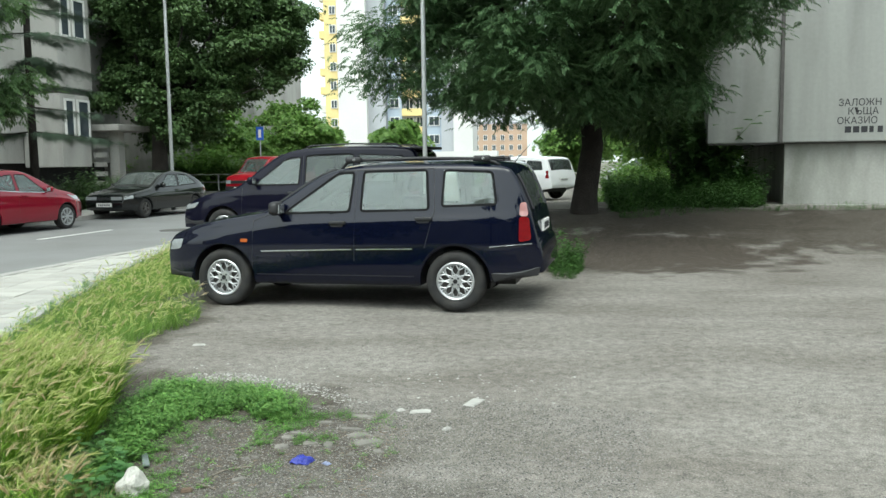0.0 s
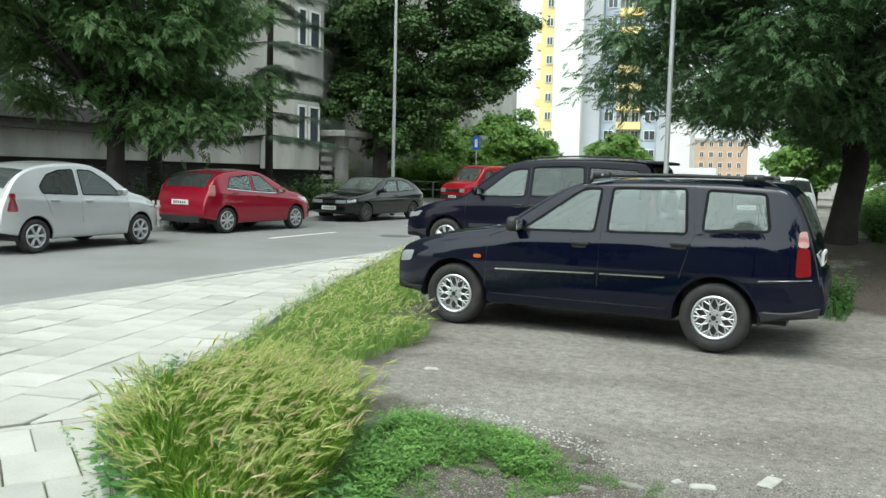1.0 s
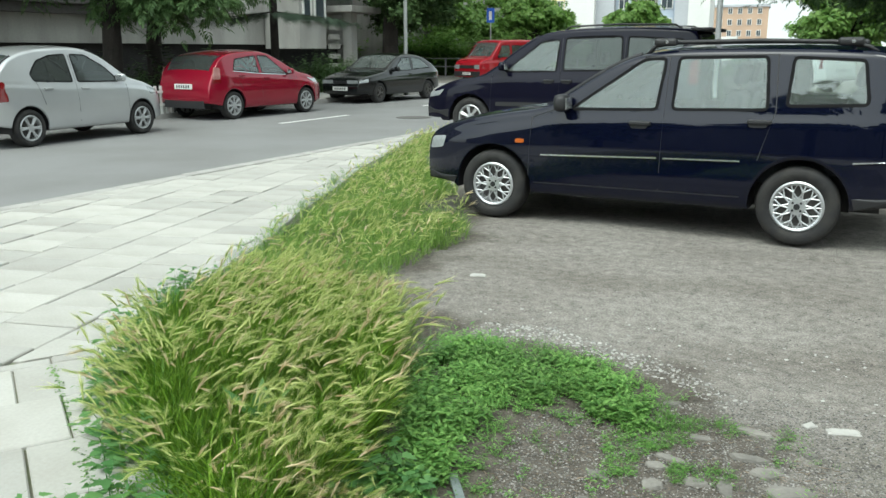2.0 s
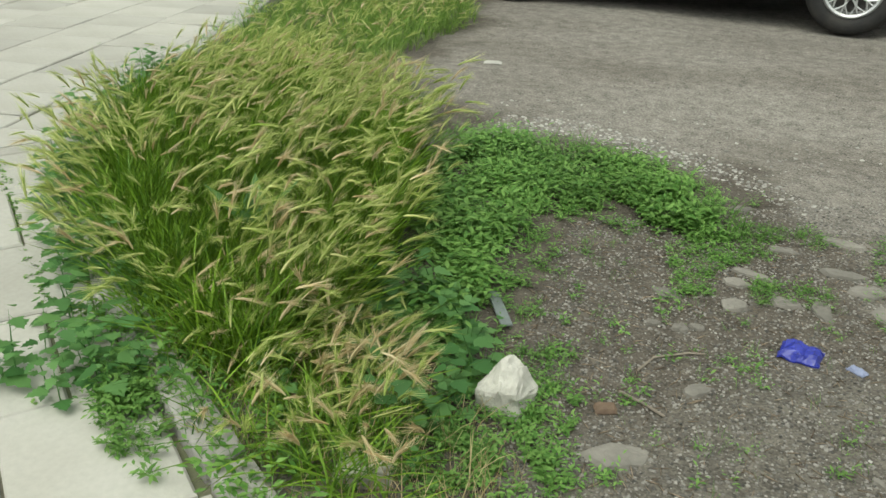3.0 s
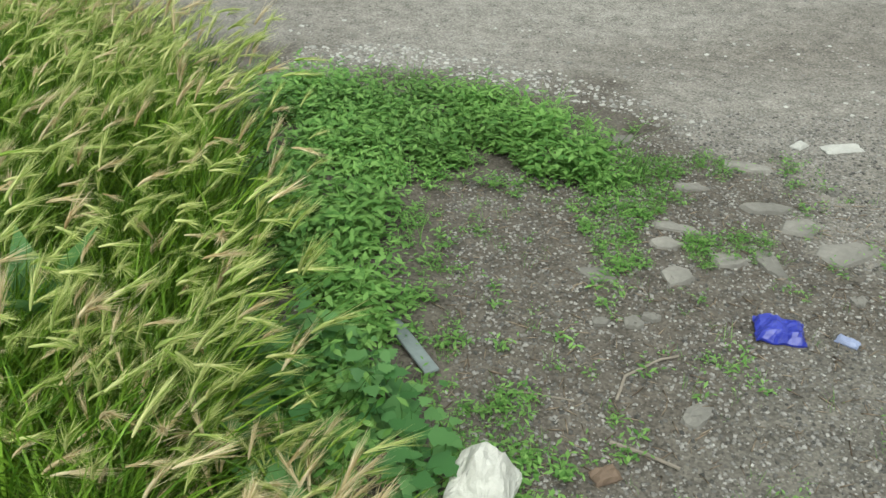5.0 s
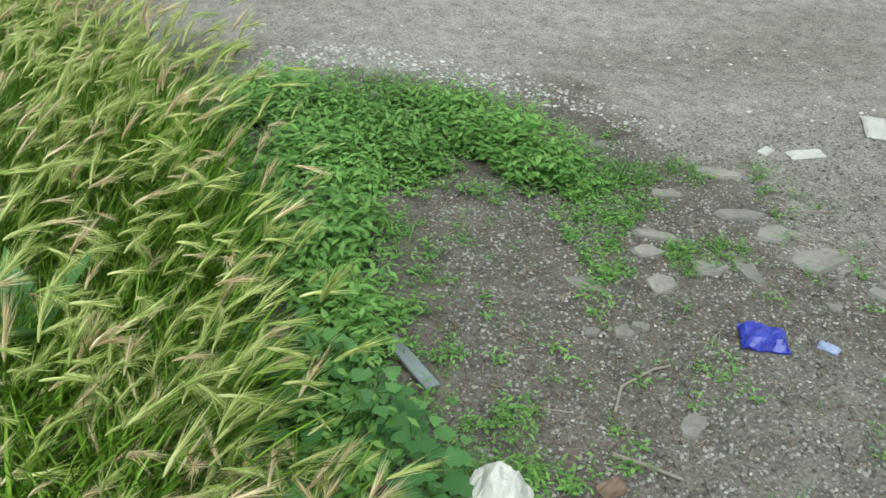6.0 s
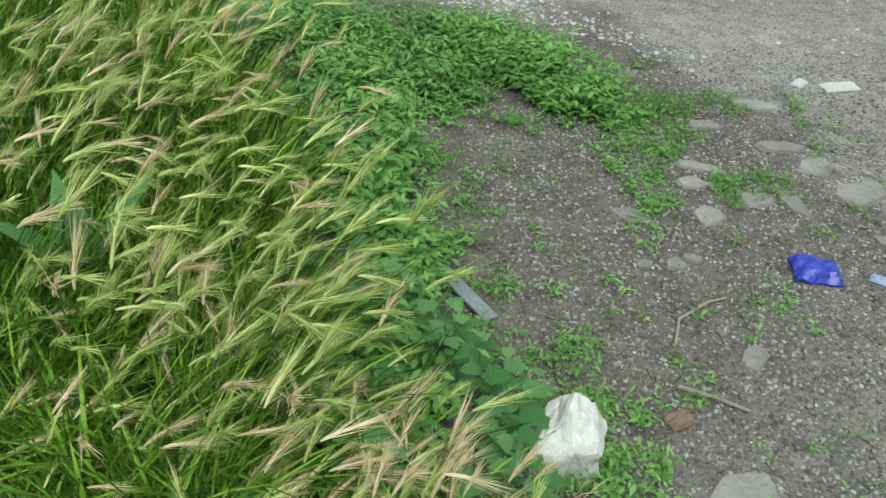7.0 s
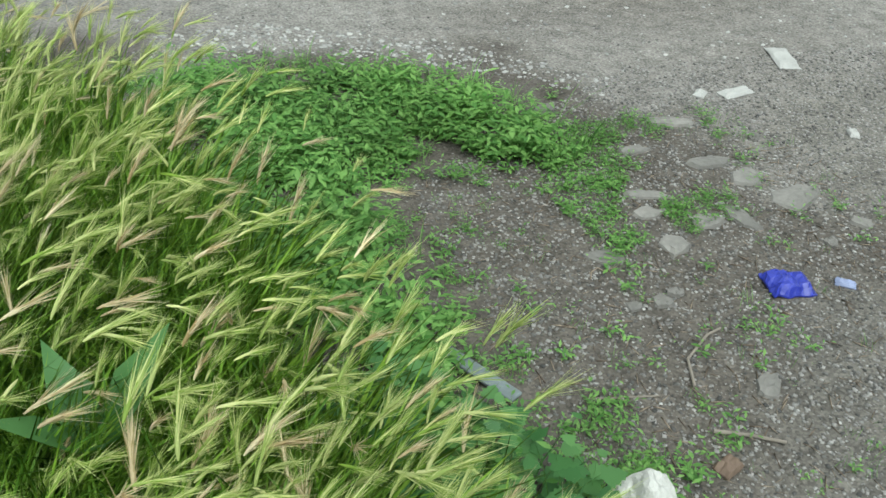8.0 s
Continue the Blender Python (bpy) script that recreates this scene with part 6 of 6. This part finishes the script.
def crumpled(name, label, x, y, long, wide, high, turn, mat, seed, category="litter"):
    bm = bmesh.new()
    bmesh.ops.create_grid(bm, x_segments=10, y_segments=8, size=0.5)
    for v in bm.verts:
        edge = max(abs(v.co.x), abs(v.co.y)) * 2
        v.co.z = (1 - edge**4) * 0.6 + 0.4 * noise.noise(v.co * 4 + Vector((seed, 0, 0))) * (1 - 0.5 * edge) + 0.18
        v.co.x += 0.06 * noise.noise(v.co * 5 + Vector((0, seed, 0)))
        v.co.y += 0.06 * noise.noise(v.co * 5 + Vector((0, 0, seed)))
        v.co = Vector((v.co.x * long, v.co.y * wide, v.co.z * high))
    low = bmesh.ops.extrude_face_region(bm, geom=bm.faces[:])
    for v in [g for g in low["geom"] if isinstance(g, bmesh.types.BMVert)]:
        v.co.z = v.co.z * 0.6 - 0.002
    bmesh.ops.recalc_face_normals(bm, faces=bm.faces)
    ob = tagged(part(name, bm, mat), label, category)
    ob.matrix_basis = pose(x, y, lay(x, y) + 0.002, 0, 0, turn)
    return ob


crumpled("blue_wrapper", "crumpled bright blue wrapper lying on the soil", -0.203, 3.922, 0.1, 0.08, 0.035, -14, BLUE_FOIL, 1)
crumpled("pale_wrapper", "small pale blue scrap of plastic on the soil", -0.075, 3.885, 0.045, 0.026, 0.012, -40, material("pale_blue_scrap", (0.26, 0.30, 0.46), 0.4), 2)
for k, (x, y, a, b, turn) in enumerate(((0.27, 4.77, 0.12, 0.05, 10), (0.15, 4.79, 0.05, 0.035, 40), (0.57, 4.93, 0.075, 0.17, -20), (-1.74, 6.49, 0.10, 0.05, 10), (0.45, 4.45, 0.05, 0.03, 60))):
    tagged(crumpled("paper_scrap", "crumpled scrap of white paper on the dirt", x, y, a, b, 0.016, turn, PAPER, 5 + k), group="paper scraps")
strip_mat = material("grey_strip", (0.17, 0.20, 0.20), 0.5)
boxed_strip = tagged(part("plastic_strip", box(bmesh.new(), -0.09, -0.016, 0.0, 0.09, 0.016, 0.008, 0.003), strip_mat), "thin grey plastic strip half hidden in weeds", "strip")
boxed_strip.matrix_basis = pose(-0.97, 3.86, lay(-0.97, 3.86) + 0.012, 0, 0, -62)
for k, (pts, rad) in enumerate(((((-0.58, 3.72), (-0.55, 3.79), (-0.47, 3.84), (-0.43, 3.85)), 0.007), (((-0.61, 3.615), (-0.55, 3.585), (-0.5, 3.55)), 0.008), (((-0.75, 3.38), (-0.68, 3.36)), 0.006), (((-0.8, 3.75), (-0.66, 3.72)), 0.004), (((-0.3, 3.2), (-0.1, 3.05)), 0.006))):
    bm = tube(bmesh.new(), [(x, y, lay(x, y) + rad * 0.8) for x, y in pts], [rad * 0.5 * (1 - 0.1 * j) for j in range(len(pts))], 6)
    tagged(part("twig", bm, WOOD), "dry grey twig lying on the soil", "twig", "twigs")
crumpled("dry_leaf", "curled dry brown leaf on the soil", -0.63, 3.54, 0.05, 0.035, 0.018, 20, material("dry_leaf", (0.16, 0.11, 0.078), 0.8), 30, "leaf")

# gravel and chips: uncountable, in one mesh a kind
rng = np.random.default_rng(31)


def pebbles(name, label, polys, n, low, high, mat):
    shapes = []
    for k in range(6):
        r = np.random.default_rng(200 + k)
        bm = bmesh.new()
        bmesh.ops.create_cube(bm, size=0.7)
        bmesh.ops.triangulate(bm, faces=bm.faces)
        v = np.array([tuple(q.co) for q in bm.verts])
        bm.verts.index_update()
        f = np.array([[q.index for q in face.verts] for face in bm.faces])
        bm.free()
        shapes.append((v * r.uniform(0.55, 1.3, (len(v), 1)) * (1, 0.75, 0.5), f))
    spots = on_ground(np.concatenate([within_polygon(p, max(1, int(n * share))) for p, share in polys]), 0.0)
    m = len(spots)
    size = low + (high - low) * rng.power(0.6, m)
    tagged(scattered(name, shapes, spots, rng.uniform(0, 6.28, m), size, np.zeros((m, 2)), mat), label, "gravel", kind="stuff")


CHIP = material("gravel_chip", (0.20, 0.19, 0.178), 0.9, vary=0.15, per_island=0.75, bump=0.0)
PALE_CHIP = material("pale_gravel", (0.36, 0.35, 0.33), 0.9, vary=0.12, per_island=0.5, bump=0.0)
pebbles("gravel", "grey gravel strewn over the dirt", [([(-0.86, 3.05), (1.19, 2.87), (1.62, 4.86), (0.04, 5.04), (-0.91, 4.52)], 0.75), ([(-2.13, 5.22), (3.59, 4.48), (5.03, 8.06), (-1.97, 8)], 0.25)], 60000, 0.003, 0.014, CHIP)
pebbles("pale_gravel", "streak of pale gravel beside the weeds", [([(-1.43, 5.42), (-0.94, 5.36), (-0.36, 5.04), (-0.17, 4.81), (-0.07, 4.95), (-0.45, 5.32), (-1.02, 5.64), (-1.42, 5.59)], 0.75), ([(-1.73, 5.31), (1.02, 4.86), (1.24, 5.6), (-1.4, 5.95)], 0.25)], 1300, 0.004, 0.026, PALE_CHIP)
pebbles("pale_flakes", "small pale chips scattered over the trodden soil", [(SOIL, 1.0)], 420, 0.003, 0.012, PALE_CHIP)
spots = on_ground(within_polygon(SOIL, 2600), -0.001)
n = len(spots)
chip = (np.array([(-0.5, -0.035, 0), (0.5, -0.02, 0.05), (0.45, 0.03, 0.02), (-0.5, 0.04, 0.03), (0, 0, 0.09)]), np.array([(0, 1, 4), (1, 2, 4), (2, 3, 4), (3, 0, 4), (0, 2, 1), (0, 3, 2)]))
tagged(scattered("straw_bits", [chip], spots, rng.uniform(0, 6.28, n), 0.005 + 0.035 * rng.uniform(0, 1, n) ** 2, np.zeros((n, 2)), DRY), "bits of straw and bark on the soil", "straw", kind="stuff")
# ---- the near pavement: base, kerb stones and slabs ----
def kerb_x(y):
    """Where the road's kerb stands at this y."""
    return -6.1 + (y - 10.5) * math.tan(radians(6.5))


bm = bmesh.new()
ys = [24.0, 19.0] + [p[1] for p in EDGE] + [-3.0]
left = [bm.verts.new((kerb_x(y) + 0.1, y, 0.012)) for y in ys]
right = [bm.verts.new(((kerb_x(y) + 0.6 if y > EDGE[0][1] else edge_x(y)) if y > -1 else 4.0, y, 0.012)) for y in ys]
for k in range(len(ys) - 1):
    bm.faces.new((left[k], left[k + 1], right[k + 1], right[k]))
pavement = tagged(part("pavement", bm, JOINT), "pale concrete slab pavement with weedy joints", "pavement", kind="structure")
r = random.Random(4)
# kerb stones along the road
for k in range(34):
    y0 = -16 + 1.0 * k
    ob = boxed("kerb_stone", (-0.09, y0, -0.25, 0.09, y0 + 0.985, 0.035 + r.uniform(-0.006, 0.006)), KERB, pavement, 0.015)
    ob.matrix_basis = STREET
# narrow edging stones along the plants
for (x0, y0), (x1, y1) in zip(EDGE, EDGE[1:]):
    d = Vector((x1 - x0, y1 - y0))
    parts = max(1, round(d.length / 0.8))
    for k in range(parts):
        a = Vector((x0, y0)) + d * (k / parts)
        step = d.length / parts
        ob = boxed("edging_stone", (0.006, -0.045, -0.15, step - 0.006, 0.045, 0.055 + r.uniform(-0.015, 0.01)), KERB, pavement, 0.012)
        ob.matrix_basis = pose(a.x, a.y, 0, 0, r.uniform(-0.6, 0.6), math.degrees(math.atan2(d.y, d.x)) + r.uniform(-1, 1))


def slab_mesh(w, h):
    me = bpy.data.meshes.new("slab")
    bm = box(bmesh.new(), -w / 2, -h / 2, -0.035, w / 2, h / 2, 0.0)
    tops = [e for e in bm.edges if all(v.co.z > -0.01 for v in e.verts)]
    bmesh.ops.bevel(bm, geom=tops, offset=0.006, segments=1, affect="EDGES")
    bm.to_mesh(me)
    bm.free()
    me.materials.append(SLAB)
    return me


PITCH_A, PITCH_B = 0.44, 0.325
whole = [slab_mesh(PITCH_A - g, PITCH_B - g) for g in (0.006, 0.009, 0.012)]


def lay_slabs(origin, turn, test):
    """Rows of slabs in running bond, turned about the origin."""
    c, s = math.cos(radians(turn)), math.sin(radians(turn))
    out = []
    for j in range(-60, 60):
        for i in range(-22, 22):
            u, v = (i + 0.5) * PITCH_A, (j + (0.5 if i % 2 else 0.0)) * PITCH_B
            x, y = origin[0] + u * c - v * s, origin[1] + u * s + v * c
            if kerb_x(y) - 0.1 < x and -3.2 < y < 17 and x < (edge_x(y) + 0.15 if y < EDGE[0][1] else kerb_x(y) + 0.5) and test(x, y):
                out.append((x, y, turn))
    return out


# the slabs change direction along a line through BREAK
BREAK = Vector((-3.18, 4.3, 0))
ALONG = Vector((0.62, 0.785, 0))
ACROSS = Vector((-0.785, 0.62, 0))


def beyond(x, y):
    return (Vector((x, y, 0)) - BREAK).dot(ACROSS)


slabs = lay_slabs((-3.3, 4.4), 7.5, lambda x, y: beyond(x, y) > -0.2) + lay_slabs((-3.08, 4.28), -41, lambda x, y: beyond(x, y) < 0.2 and y > -3.0)
slabs.sort(key=lambda p: (p[0] + 1) ** 2 + (p[1] - 3) ** 2)


def cut_slab(x, y, turn):
    """A slab cut along the edging stones, or None where nothing is left."""
    bm = bmesh.new()
    bm.from_mesh(whole[0])
    m = pose(x, y, 0, 0, 0, turn)
    for (x0, y0), (x1, y1) in zip(EDGE, EDGE[1:]):
        d = Vector((x1 - x0, y1 - y0, 0))
        if -0.3 < (Vector((x, y, 0)) - Vector((x0, y0, 0))).dot(d) / d.length_squared < 1.3:
            side = Vector((-d.y, d.x, 0)).normalized()
            co = m.inverted() @ (Vector((x0, y0, 0)) - side * 0.052)
            cut = bmesh.ops.bisect_plane(bm, geom=bm.verts[:] + bm.edges[:] + bm.faces[:], plane_co=co, plane_no=m.inverted().to_3x3() @ side, clear_outer=True)
            if not bm.faces:
                break
            bmesh.ops.holes_fill(bm, edges=[e for e in bm.edges if e.is_boundary])
    planes = [((Vector((kerb_x(y), y, 0)) + Vector((0.1, 0, 0))), Vector((-0.9936, 0.113, 0)))] if x - kerb_x(y) < 0.4 else []
    if abs(beyond(x, y)) < 0.35:
        planes.append((BREAK + ACROSS * (0.008 if turn > 0 else -0.008), -ACROSS if turn > 0 else ACROSS))
    for co, no in planes:
        if bm.faces:
            bmesh.ops.bisect_plane(bm, geom=bm.verts[:] + bm.edges[:] + bm.faces[:], plane_co=m.inverted() @ co, plane_no=m.inverted().to_3x3() @ no, clear_outer=True)
            bmesh.ops.holes_fill(bm, edges=[e for e in bm.edges if e.is_boundary])
    if len(bm.faces) < 5:
        bm.free()
        return None
    me = bpy.data.meshes.new("slab")
    bm.to_mesh(me)
    bm.free()
    me.materials.append(SLAB)
    return me


for x, y, turn in slabs[:640]:
    near_edge = min((Vector((x, y)) - (Vector(a) + (Vector(b) - Vector(a)) * min(1, max(0, (Vector((x, y)) - Vector(a)).dot(Vector(b) - Vector(a)) / (Vector(b) - Vector(a)).length_squared)))).length for a, b in zip(EDGE, EDGE[1:]))
    near_edge = min(near_edge, abs(beyond(x, y)), abs(x - kerb_x(y)))
    me = cut_slab(x, y, turn) if near_edge < 0.33 else r.choice(whole)
    if me is None:
        continue
    ob = new("paving_slab", me)
    ob.parent = pavement
    ob.matrix_basis = pose(x, y, 0.028 + r.uniform(-0.008, 0.006), r.uniform(-0.5, 0.5), r.uniform(-0.5, 0.5), turn + (r.uniform(-0.8, 0.8) if near_edge >= 0.33 else 0))
# weeds in the joints
rng = np.random.default_rng(77)
line_spots = np.array([(-3.08 + 1.1 * t + rng.normal(0, 0.012), 4.28 - 0.95 * t + rng.normal(0, 0.012), 0.01) for t in rng.uniform(0, 1, 160)])
other = np.array([(x + rng.choice((-1, 1)) * 0.2, y + rng.normal(0, 0.1), 0.01) for x, y, t in slabs[:300] if rng.uniform() < 0.4])
spots = np.concatenate([line_spots, other])
n = len(spots)
tagged(scattered("joint_weeds", [herb(5, 0.6, 0.5, 300 + k) for k in range(3)] + [tuft(4, 0.7, 0.03, 0.15, 310)], spots, rng.uniform(0, 6.28, n), rng.uniform(0.02, 0.05, n), rng.normal(0, 0.3, (n, 2)), GREENS), "small weeds growing in the paving joints", "weeds", kind="stuff")
